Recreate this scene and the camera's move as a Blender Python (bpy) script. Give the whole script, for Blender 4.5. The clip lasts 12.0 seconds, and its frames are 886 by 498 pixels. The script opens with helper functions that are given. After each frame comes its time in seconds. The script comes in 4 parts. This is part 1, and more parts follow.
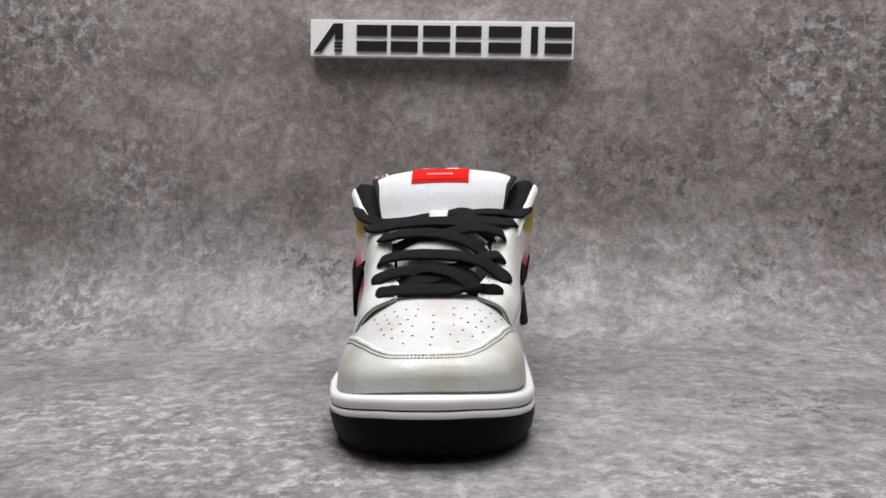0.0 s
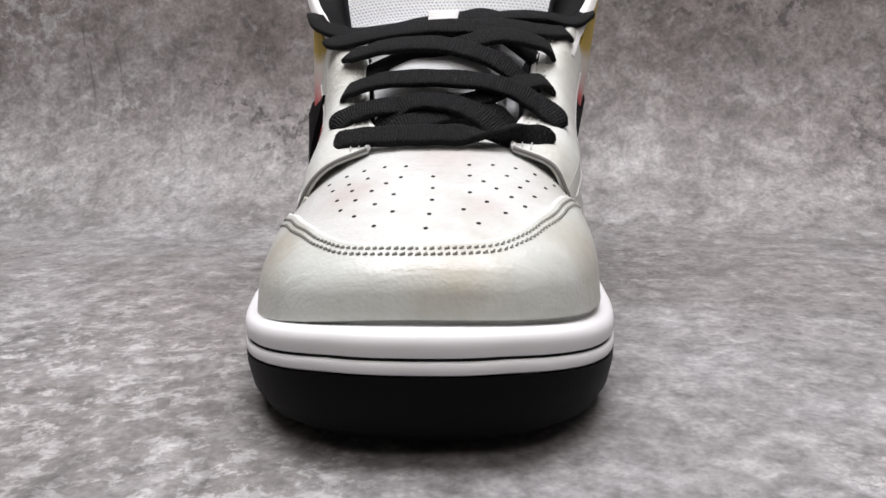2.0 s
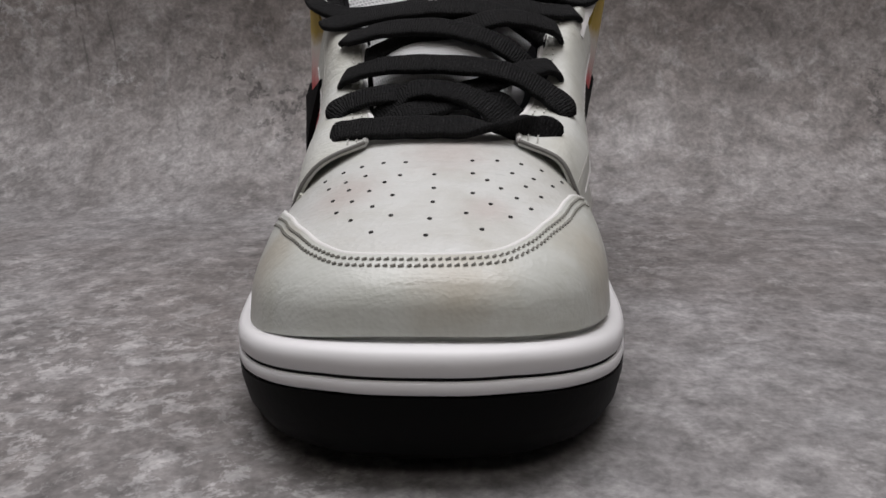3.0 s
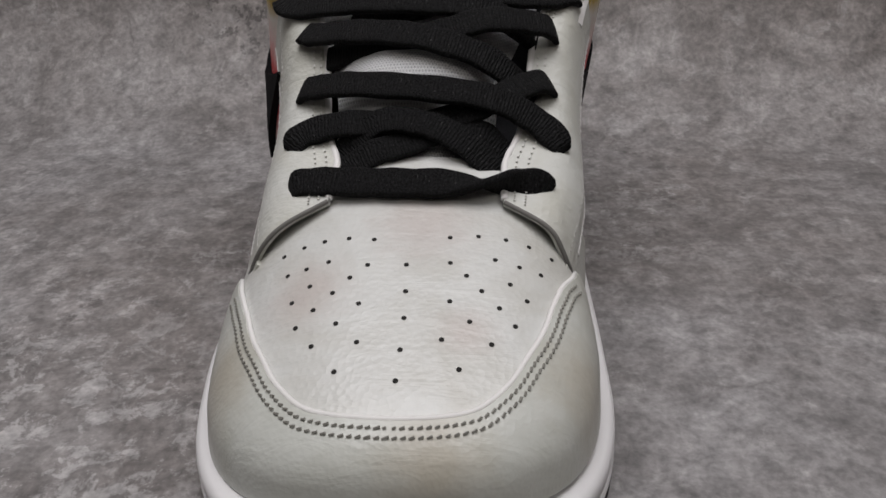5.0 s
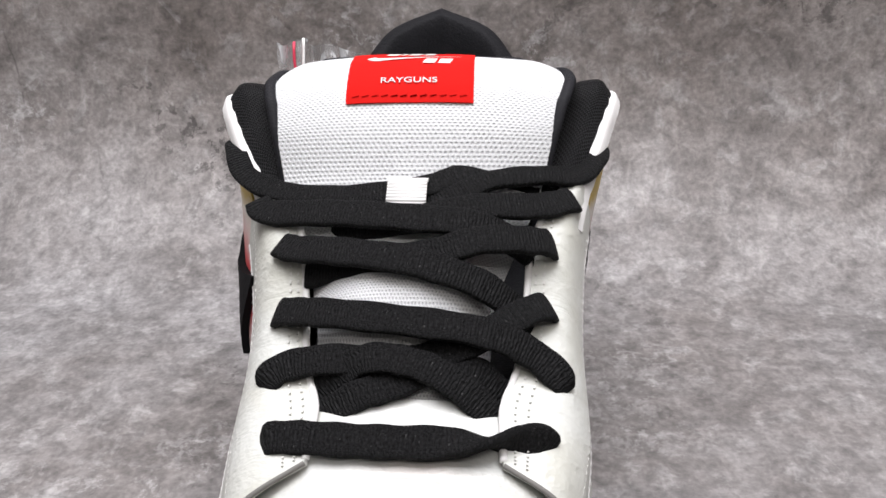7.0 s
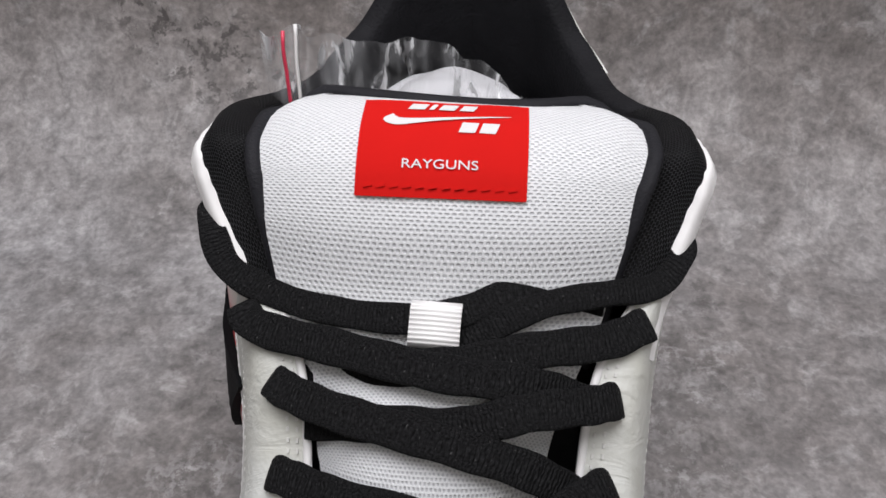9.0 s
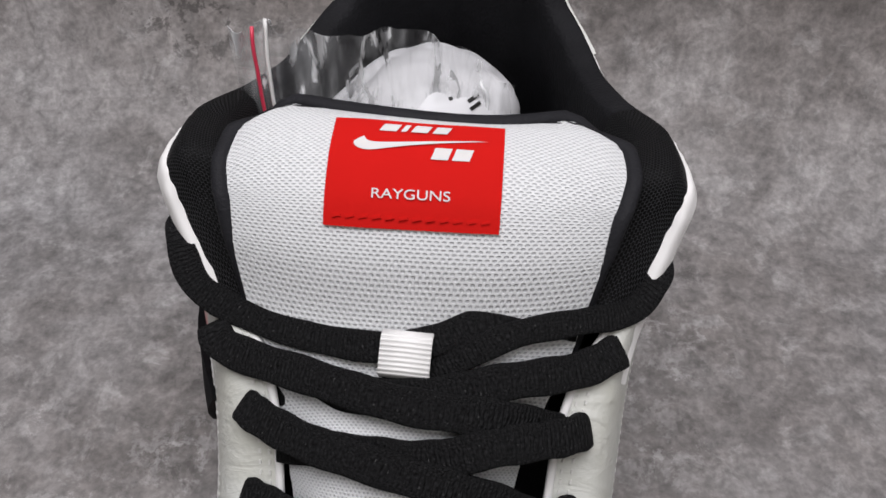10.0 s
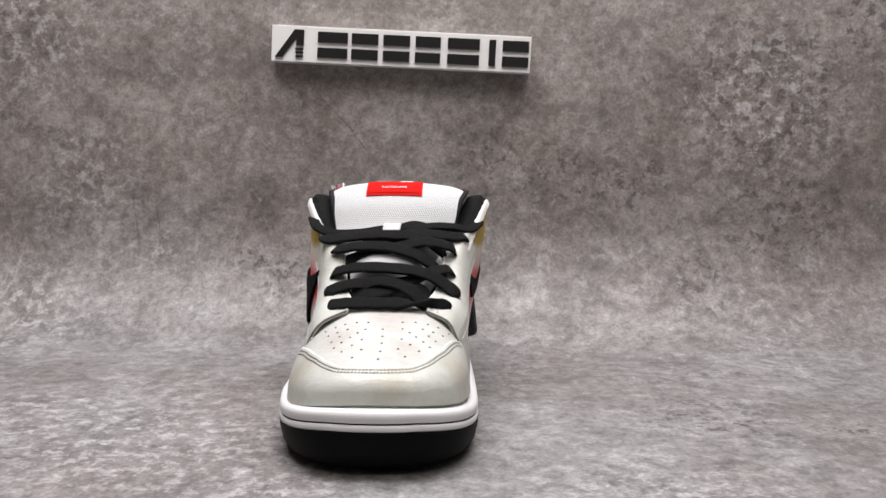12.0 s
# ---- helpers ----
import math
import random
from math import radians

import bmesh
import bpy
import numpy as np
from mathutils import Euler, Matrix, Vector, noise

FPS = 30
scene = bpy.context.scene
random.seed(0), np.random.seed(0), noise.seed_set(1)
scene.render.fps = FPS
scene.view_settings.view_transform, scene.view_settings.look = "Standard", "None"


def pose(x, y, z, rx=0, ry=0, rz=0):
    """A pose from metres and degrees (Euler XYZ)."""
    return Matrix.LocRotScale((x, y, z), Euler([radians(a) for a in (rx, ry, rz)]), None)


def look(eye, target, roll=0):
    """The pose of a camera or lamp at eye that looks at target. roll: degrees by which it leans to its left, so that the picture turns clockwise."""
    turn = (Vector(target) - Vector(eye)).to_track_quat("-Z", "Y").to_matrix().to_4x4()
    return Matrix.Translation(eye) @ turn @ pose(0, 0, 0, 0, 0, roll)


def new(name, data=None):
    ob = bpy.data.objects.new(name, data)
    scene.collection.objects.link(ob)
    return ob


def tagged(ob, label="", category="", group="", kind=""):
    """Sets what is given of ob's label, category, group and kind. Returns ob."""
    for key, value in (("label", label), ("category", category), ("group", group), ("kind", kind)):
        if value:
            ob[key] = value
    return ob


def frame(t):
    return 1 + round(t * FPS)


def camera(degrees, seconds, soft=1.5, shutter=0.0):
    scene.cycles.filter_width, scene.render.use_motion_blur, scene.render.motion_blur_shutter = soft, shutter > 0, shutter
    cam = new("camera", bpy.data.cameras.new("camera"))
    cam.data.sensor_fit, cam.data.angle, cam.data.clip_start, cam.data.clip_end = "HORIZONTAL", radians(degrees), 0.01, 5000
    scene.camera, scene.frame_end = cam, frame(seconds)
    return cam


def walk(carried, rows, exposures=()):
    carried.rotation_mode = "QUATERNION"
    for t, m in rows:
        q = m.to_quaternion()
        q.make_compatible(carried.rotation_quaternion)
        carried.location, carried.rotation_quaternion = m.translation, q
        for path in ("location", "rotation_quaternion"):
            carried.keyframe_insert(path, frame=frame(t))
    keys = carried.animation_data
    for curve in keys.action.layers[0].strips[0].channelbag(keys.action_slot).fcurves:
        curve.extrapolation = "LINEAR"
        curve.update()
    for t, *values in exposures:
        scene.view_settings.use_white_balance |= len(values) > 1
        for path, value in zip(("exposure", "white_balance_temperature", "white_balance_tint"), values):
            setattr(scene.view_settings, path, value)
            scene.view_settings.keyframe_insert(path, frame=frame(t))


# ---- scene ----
cam = camera(56.7, 12.0, soft=1.6)
PATH = [
    (0, (0.037, -0.011, 0.127), (-0.104, 1.977, -0.04), -1.3),
    (0.5, (0.036, 0.08, 0.099), (-0.106, 2.059, -0.146), -0.8),
    (1, (0.022, 0.167, 0.096), (-0.118, 2.132, -0.25), -0.6),
    (1.5, (0.024, 0.167, 0.086), (-0.126, 2.119, -0.323), -0.8),
    (2, (0.023, 0.169, 0.089), (-0.131, 2.116, -0.342), -1.0),
    (2.5, (0.026, 0.172, 0.09), (-0.139, 2.115, -0.354), -1.0),
    (2.7, (0.024, 0.175, 0.091), (-0.143, 2.116, -0.363), -1.1),
    (4.3, (0.022, 0.22, 0.145), (-0.138, 1.972, -0.808), -1.8),
    (4.5, (0.022, 0.223, 0.148), (-0.137, 1.976, -0.801), -1.7),
    (5, (0.025, 0.232, 0.155), (-0.121, 1.971, -0.821), -1.8),
    (5.5, (0.026, 0.241, 0.165), (-0.111, 1.979, -0.815), -1.7),
    (6, (0.021, 0.252, 0.171), (-0.108, 2.007, -0.781), -1.7),
    (6.5, (0.021, 0.261, 0.181), (-0.091, 2.067, -0.665), -1.5),
    (6.7, (0.021, 0.264, 0.183), (-0.083, 2.081, -0.643), -1.5),
    (8.3, (0.013, 0.341, 0.221), (-0.084, 1.839, -1.1), -0.8),
    (8.5, (0.01, 0.349, 0.228), (-0.084, 1.815, -1.128), -0.6),
    (9, (0.009, 0.364, 0.233), (-0.082, 1.82, -1.135), 0.0),
    (9.5, (0.011, 0.379, 0.239), (-0.072, 1.738, -1.223), 0.7),
    (10, (0.013, 0.386, 0.249), (-0.061, 1.665, -1.287), 0.7),
    (10.5, (0.012, 0.379, 0.252), (-0.061, 1.679, -1.27), 0.9),
    (11, (0.013, 0.24, 0.237), (-0.072, 1.978, -0.75), 0.3),
    (11.5, (0.039, 0.055, 0.188), (-0.036, 2.029, -0.124), -0.3),
    (12, (0.044, -0.024, 0.142), (-0.005, 1.966, -0.05), 0.3),
]
EXPOSURES = [(0.0, 0.15, 6500, 10), (0.5, -0.1, 6500, 10), (1.0, -0.35, 6500, 10), (1.3, 0.1, 6500, 10), (1.5, 0.2, 6500, 10), (2.0, 0.25, 6550, 10), (2.5, -0.2, 6600, 10),
             (4.5, -0.78, 6650, 10), (5.0, -0.8, 6700, 10), (5.5, -0.75, 6700, 10), (6.0, -0.45, 6650, 10), (6.5, 0.34, 6600, 10), (8.5, 0.0, 6500, 10), (9.0, -0.26, 6500, 10),
             (9.5, -0.4, 6550, 10), (10.0, -0.43, 6550, 10), (10.5, -0.4, 6550, 10), (11.0, -0.38, 6950, 10), (11.5, 0.05, 7000, 10), (12.0, 0.25, 6750, 10)]
walk(cam, [(t, look(eye, target, roll)) for t, eye, target, roll in PATH], EXPOSURES)

# ---------------------------------------------------------------- light
world = bpy.data.worlds.new("room_light")
scene.world = world
world.use_nodes = True
world.node_tree.nodes["Background"].inputs[0].default_value = (0.80, 0.88, 1.0, 1)
world.node_tree.nodes["Background"].inputs[1].default_value = 0.16


def area_lamp(name, eye, target, sx, sy, watts, colour):
    data = bpy.data.lights.new(name, "AREA")
    data.shape, data.size, data.size_y, data.energy, data.color = "RECTANGLE", sx, sy, watts, colour
    ob = new(name, data)
    ob.matrix_world = look(eye, target)
    return ob


area_lamp("overhead_softbox", (0.0, 0.42, 0.95), (0.0, 0.44, 0.0), 0.75, 0.55, 12.5, (0.970, 0.960, 1.0))
# added fill lamp with no known source, brightens the shoe's front
area_lamp("front_fill", (0.3, -0.7, 1.6), (0.0, 0.45, 0.1), 1.0, 0.6, 7.0, (1.0, 0.945, 0.905))


# ---------------------------------------------------------------- materials
def nodes_of(name, rough=0.6, metal=0.0):
    m = bpy.data.materials.new(name)
    m.use_nodes = True
    nt = m.node_tree
    b = nt.nodes["Principled BSDF"]
    b.inputs["Roughness"].default_value = rough
    b.inputs["Metallic"].default_value = metal
    return m, nt, b


def node(nt, kind, **values):
    n = nt.nodes.new(kind)
    for k, v in values.items():
        n.inputs[k.replace("_", " ")].default_value = v
    return n


def coords(nt, uv=False, scale=(1, 1, 1)):
    tc = nt.nodes.new("ShaderNodeTexCoord")
    mp = nt.nodes.new("ShaderNodeMapping")
    mp.inputs["Scale"].default_value = scale
    nt.links.new(tc.outputs["UV" if uv else "Object"], mp.inputs["Vector"])
    return mp.outputs["Vector"]


def ramp(nt, fac, stops):
    r = nt.nodes.new("ShaderNodeValToRGB")
    e = r.color_ramp.elements
    while len(e) < len(stops):
        e.new(0.5)
    for el, (p, c) in zip(e, stops):
        el.position = p
        el.color = (*c, 1) if len(c) == 3 else c
    nt.links.new(fac, r.inputs["Fac"])
    return r.outputs["Color"]


def mix(nt, fac, a, b, how="MIX"):
    m = nt.nodes.new("ShaderNodeMix")
    m.data_type, m.blend_type = "RGBA", how
    if isinstance(fac, float):
        m.inputs[0].default_value = fac
    else:
        nt.links.new(fac, m.inputs[0])
    for sock, v in ((m.inputs[6], a), (m.inputs[7], b)):
        if isinstance(v, tuple):
            sock.default_value = (*v, 1)
        else:
            nt.links.new(v, sock)
    return m.outputs[2]


def noise_tex(nt, vec, scale, detail=4.0, rough=0.55, distort=0.0):
    n = node(nt, "ShaderNodeTexNoise", Scale=scale, Detail=detail, Roughness=rough, Distortion=distort)
    nt.links.new(vec, n.inputs["Vector"])
    return n.outputs["Fac"]


def bump(nt, b, height, strength, distance, prev=None):
    n = node(nt, "ShaderNodeBump", Strength=strength, Distance=distance)
    nt.links.new(height, n.inputs["Height"])
    if prev is not None:
        nt.links.new(prev, n.inputs["Normal"])
    nt.links.new(n.outputs["Normal"], b.inputs["Normal"])
    return n.outputs["Normal"]


def plain(name, colour, rough=0.6, grain=300.0, depth=0.0002, vary=0.12, metal=0.0):
    m, nt, b = nodes_of(name, rough, metal)
    v = coords(nt)
    f = noise_tex(nt, v, grain, 3)
    g = noise_tex(nt, v, grain / 12, 3)
    dark = tuple(c * (1 - vary) for c in colour)
    light = tuple(min(1, c * (1 + vary * 0.6)) for c in colour)
    nt.links.new(mix(nt, g, dark, light), b.inputs["Base Color"])
    bump(nt, b, f, 0.5, depth)
    return m


def spot(nt, v, x, y, radius):
    """A soft-edged patch of the print."""
    n = nt.nodes.new("ShaderNodeVectorMath")
    n.operation = "DISTANCE"
    n.inputs[1].default_value = (x, y, 0)
    nt.links.new(v, n.inputs[0])
    return ramp(nt, n.outputs["Value"], [(radius * 0.5, (0.9, 0.9, 0.9)), (radius * 1.3, (0, 0, 0))])


def scratch(nt, v, ax, ay, bx, by, wide):
    """A thin broken line of the print from one place to another."""
    length = math.hypot(bx - ax, by - ay)
    mp = nt.nodes.new("ShaderNodeMapping")
    mp.vector_type = "TEXTURE"
    mp.inputs["Location"].default_value = ((ax + bx) / 2, (ay + by) / 2, 0)
    mp.inputs["Rotation"].default_value = (0, 0, math.atan2(by - ay, bx - ax))
    mp.inputs["Scale"].default_value = (length / 2, wide, 1)
    warp = node(nt, "ShaderNodeTexNoise", Scale=26.0, Detail=3.0)
    nt.links.new(v, warp.inputs["Vector"])
    nt.links.new(mix(nt, 0.004, v, warp.outputs["Color"], "LINEAR_LIGHT"), mp.inputs["Vector"])
    size = nt.nodes.new("ShaderNodeVectorMath")
    size.operation = "LENGTH"
    nt.links.new(mp.outputs["Vector"], size.inputs[0])
    line = ramp(nt, size.outputs["Value"], [(0.45, (0.55, 0.55, 0.55)), (1.0, (0, 0, 0))])
    return mix(nt, 1.0, line, ramp(nt, noise_tex(nt, v, 70.0, 3), [(0.40, (0, 0, 0)), (0.52, (1, 1, 1))]), "MULTIPLY")


def concrete_material():
    m, nt, b = nodes_of("printed_concrete", 0.62)
    v = coords(nt, uv=True)
    big = noise_tex(nt, v, 5.5, 5, 0.6, 0.6)
    mid = noise_tex(nt, v, 24.0, 6, 0.62, 0.8)
    fine = noise_tex(nt, v, 120.0, 5, 0.65, 0.4)
    speck = noise_tex(nt, v, 420.0, 3, 0.6)
    col = ramp(nt, mid, [(0.28, (0.162, 0.152, 0.149)), (0.44, (0.218, 0.206, 0.204)), (0.57, (0.272, 0.260, 0.259)), (0.74, (0.345, 0.333, 0.334))])
    col = mix(nt, ramp(nt, big, [(0.36, (0, 0, 0)), (0.62, (1, 1, 1))]), mix(nt, 1.0, col, (0.74, 0.705, 0.68), "MULTIPLY"), col)
    # light's warm cast on the wall and cooler cast below, put into the colour
    sep = nt.nodes.new("ShaderNodeSeparateXYZ")
    nt.links.new(v, sep.inputs[0])
    along = node(nt, "ShaderNodeMapRange")
    along.inputs["From Min"].default_value, along.inputs["From Max"].default_value = 1.70, 1.90
    nt.links.new(sep.outputs["Y"], along.inputs["Value"])
    col = mix(nt, along.outputs["Result"], mix(nt, 1.0, col, (0.985, 1.0, 1.015), "MULTIPLY"), mix(nt, 1.0, col, (1.035, 0.985, 0.945), "MULTIPLY"))
    # small pale blotches everywhere, like scraped plaster
    blotch = ramp(nt, noise_tex(nt, v, 58.0, 9, 0.72, 0.5), [(0.545, (0, 0, 0)), (0.615, (0.30, 0.30, 0.30))])
    col = mix(nt, blotch, col, (0.42, 0.41, 0.41))
    # pale worn patches with ragged edges
    flake = ramp(nt, noise_tex(nt, v, 95.0, 9, 0.74, 0.25), [(0.515, (0, 0, 0)), (0.550, (1, 1, 1))])
    zone = ramp(nt, noise_tex(nt, v, 8.5, 4, 0.62), [(0.56, (0, 0, 0)), (0.68, (0.8, 0.8, 0.8))])
    for cx, cy, rad in ((-0.125, 1.485, 0.080), (-0.36, 2.02, 0.09), (-0.04, 1.43, 0.05), (0.14, 1.40, 0.07), (-0.286, 1.88, 0.05), (-0.33, 1.74, 0.06), (0.30, 1.95, 0.07), (-0.20, 1.53, 0.06)):
        zone = mix(nt, 1.0, zone, spot(nt, v, cx, cy, rad), "LIGHTEN")
    both = mix(nt, 1.0, flake, zone, "MULTIPLY")
    col = mix(nt, mix(nt, 1.0, both, (0.62, 0.62, 0.62), "MULTIPLY"), col, (0.47, 0.46, 0.462))
    # dark pits and chips, in clusters
    pit = ramp(nt, noise_tex(nt, v, 110.0, 9, 0.72, 0.3), [(0.43, (1, 1, 1)), (0.465, (0, 0, 0))])
    zone2 = ramp(nt, noise_tex(nt, coords(nt, True, (1.0, 1.0, 1.0)), 6.5, 4, 0.6, 0.3), [(0.35, (1, 1, 1)), (0.45, (0, 0, 0))])
    for cx, cy, rad in ((0.30, 1.955, 0.090), (0.190, 1.545, 0.050), (-0.36, 2.03, 0.06), (0.32, 1.85, 0.06), (0.246, 1.79, 0.035), (0.06, 1.90, 0.04)):
        zone2 = mix(nt, 1.0, zone2, spot(nt, v, cx, cy, rad), "LIGHTEN")
    dark = mix(nt, 1.0, pit, zone2, "MULTIPLY")
    col = mix(nt, mix(nt, 1.0, dark, (0.80, 0.80, 0.80), "MULTIPLY"), col, (0.070, 0.063, 0.061))
    # long fine scratches
    for ax, ay, bx, by, wide in ((-0.100, 1.975, -0.020, 1.884, 0.0011), (-0.246, 1.885, -0.240, 1.800, 0.0009), (-0.225, 1.870, -0.222, 1.800, 0.0007), (-0.34, 1.83, -0.36, 1.73, 0.0016), (0.15, 1.99, 0.17, 1.93, 0.0008)):
        col = mix(nt, scratch(nt, v, ax, ay, bx, by, wide), col, (0.085, 0.078, 0.075) if ax > -0.3 else (0.40, 0.39, 0.385))
    # cloudy grain
    col = mix(nt, 0.70, col, ramp(nt, fine, [(0.3, (0.24, 0.24, 0.24)), (0.7, (0.78, 0.78, 0.78))]), "OVERLAY")
    col = mix(nt, 0.30, col, ramp(nt, speck, [(0.35, (0.2, 0.2, 0.2)), (0.65, (0.8, 0.8, 0.8))]), "OVERLAY")
    # thin hairline cracks
    w = node(nt, "ShaderNodeTexVoronoi", Scale=4.2)
    w.feature = "DISTANCE_TO_EDGE"
    warp = node(nt, "ShaderNodeTexNoise", Scale=9.0, Detail=5.0)
    nt.links.new(v, warp.inputs["Vector"])
    wv = mix(nt, 0.16, v, warp.outputs["Color"], "ADD")
    nt.links.new(wv, w.inputs["Vector"])
    crack = ramp(nt, w.outputs["Distance"], [(0.0, (1, 1, 1)), (0.006, (0, 0, 0))])
    crack = mix(nt, 1.0, crack, ramp(nt, noise_tex(nt, v, 11.0, 2), [(0.56, (0, 0, 0)), (0.62, (1, 1, 1))]), "MULTIPLY")
    col = mix(nt, mix(nt, 1.0, crack, (0.4, 0.4, 0.4), "MULTIPLY"), col, (0.08, 0.075, 0.072))
    nt.links.new(col, b.inputs["Base Color"])
    nt.links.new(ramp(nt, mid, [(0.3, (0.72, 0.72, 0.72)), (0.7, (0.5, 0.5, 0.5))]), b.inputs["Roughness"])
    bump(nt, b, fine, 0.25, 0.0004)
    return m


def leather(name, colour, stain, rough=0.42, pebble=900.0, depth=0.00025, stain_amount=0.55, crease=0.0, marks=(), mark=(0.5, 0.45, 0.42)):
    m, nt, b = nodes_of(name, rough)
    v = coords(nt)
    vor = node(nt, "ShaderNodeTexVoronoi", Scale=pebble)
    nt.links.new(v, vor.inputs["Vector"])
    g = ramp(nt, noise_tex(nt, v, 38.0, 3, 0.55, 0.6), [(0.42, (0, 0, 0)), (0.68, (stain_amount,) * 3)])
    col = mix(nt, g, colour, stain)
    for mx, my, mz, rad in marks:
        n = nt.nodes.new("ShaderNodeVectorMath")
        n.operation = "DISTANCE"
        n.inputs[1].default_value = (mx, my, mz)
        nt.links.new(v, n.inputs[0])
        ragged = nt.nodes.new("ShaderNodeMath")
        ragged.operation = "MULTIPLY_ADD"
        nt.links.new(noise_tex(nt, v, 180.0, 3), ragged.inputs[0])
        ragged.inputs[1].default_value = rad * 0.9
        nt.links.new(n.outputs["Value"], ragged.inputs[2])
        col = mix(nt, ramp(nt, ragged.outputs[0], [(rad * 0.8, (0.75, 0.75, 0.75)), (rad * 1.8, (0, 0, 0))]), col, mark)
    fine = noise_tex(nt, v, 260.0, 4)
    col = mix(nt, 0.10, col, ramp(nt, fine, [(0.3, (0.3, 0.3, 0.3)), (0.7, (0.75, 0.75, 0.75))]), "OVERLAY")
    nt.links.new(col, b.inputs["Base Color"])
    n = bump(nt, b, vor.outputs["Distance"], 0.4, depth * 1.4)
    n = bump(nt, b, fine, 0.25, depth, n)
    if crease:
        cv = coords(nt, False, (0.35, 1.4, 1.0))
        n = bump(nt, b, noise_tex(nt, cv, 130.0, 4, 0.6, 1.0), crease, 0.0012, n)
    return m


def dyed_panel():
    # white canvas dyed yellow at the collar, running through red and pink to white
    m, nt, b = nodes_of("dyed_leather", 0.5)
    v = coords(nt)
    sep = nt.nodes.new("ShaderNodeSeparateXYZ")
    nt.links.new(v, sep.inputs[0])
    n = noise_tex(nt, v, 60.0, 4, 0.6, 1.0)
    a = nt.nodes.new("ShaderNodeMath")
    a.operation = "MULTIPLY_ADD"
    nt.links.new(n, a.inputs[0])
    a.inputs[1].default_value = 0.016
    nt.links.new(sep.outputs["Z"], a.inputs[2])
    mr = node(nt, "ShaderNodeMapRange")
    mr.inputs["From Min"].default_value, mr.inputs["From Max"].default_value = 0.055, 0.135
    nt.links.new(a.outputs[0], mr.inputs["Value"])
    col = ramp(nt, mr.outputs["Result"], [(0.0, (0.74, 0.73, 0.70)), (0.10, (0.72, 0.52, 0.50)), (0.19, (0.60, 0.03, 0.05)), (0.36, (0.66, 0.05, 0.06)),
                                          (0.43, (0.72, 0.50, 0.48)), (0.54, (0.74, 0.70, 0.64)), (0.62, (0.52, 0.36, 0.05)), (0.95, (0.52, 0.38, 0.05))])
    my = node(nt, "ShaderNodeMapRange")
    my.inputs["From Min"].default_value, my.inputs["From Max"].default_value = 0.525, 0.55
    nt.links.new(sep.outputs["Y"], my.inputs["Value"])
    col = mix(nt, my.outputs["Result"], col, (0.62, 0.61, 0.59))
    nt.links.new(col, b.inputs["Base Color"])
    bump(nt, b, noise_tex(nt, v, 500.0, 3), 0.3, 0.0003)
    return m


def mesh_cloth(name, colour, hole, pitch, rough=0.85, depth=0.0006, edge=(0.20, 0.34)):
    # woven spacer mesh: staggered oval holes laid out in the sheet's own metres
    m, nt, b = nodes_of(name, rough)
    v = coords(nt, True, (1.0 / pitch, 1.0 / pitch, 1.0))
    sep = nt.nodes.new("ShaderNodeSeparateXYZ")
    nt.links.new(v, sep.inputs[0])

    def calc(op, x, y=None, z=None):
        n = nt.nodes.new("ShaderNodeMath")
        n.operation = op
        for i, s in enumerate((x, y, z)):
            if s is None:
                continue
            if isinstance(s, (int, float)):
                n.inputs[i].default_value = s
            else:
                nt.links.new(s, n.inputs[i])
        return n.outputs[0]

    row = calc("FLOOR", calc("MULTIPLY", sep.outputs["Y"], 1.75))
    shift = calc("MULTIPLY", calc("MODULO", row, 2.0), 0.5)
    fx = calc("SUBTRACT", calc("FRACT", calc("ADD", sep.outputs["X"], shift)), 0.5)
    fy = calc("SUBTRACT", calc("FRACT", calc("MULTIPLY", sep.outputs["Y"], 1.75)), 0.5)
    d = calc("SQRT", calc("ADD", calc("MULTIPLY", fx, fx), calc("MULTIPLY", calc("MULTIPLY", fy, fy), 0.75)))
    wob = noise_tex(nt, coords(nt, True), 900.0, 2)
    d = calc("ADD", d, calc("MULTIPLY", calc("SUBTRACT", wob, 0.5), 0.18))
    lift = ramp(nt, d, [(edge[0], (0, 0, 0)), (edge[1], (1, 1, 1))])
    col = mix(nt, lift, hole, colour)
    thread = noise_tex(nt, coords(nt, True), 2500.0, 2)
    col = mix(nt, 0.35, col, ramp(nt, thread, [(0.3, (0.25, 0.25, 0.25)), (0.7, (0.75, 0.75, 0.75))]), "OVERLAY")
    nt.links.new(col, b.inputs["Base Color"])
    n = bump(nt, b, lift, 0.8, depth)
    bump(nt, b, thread, 0.3, 0.0002, n)
    return m


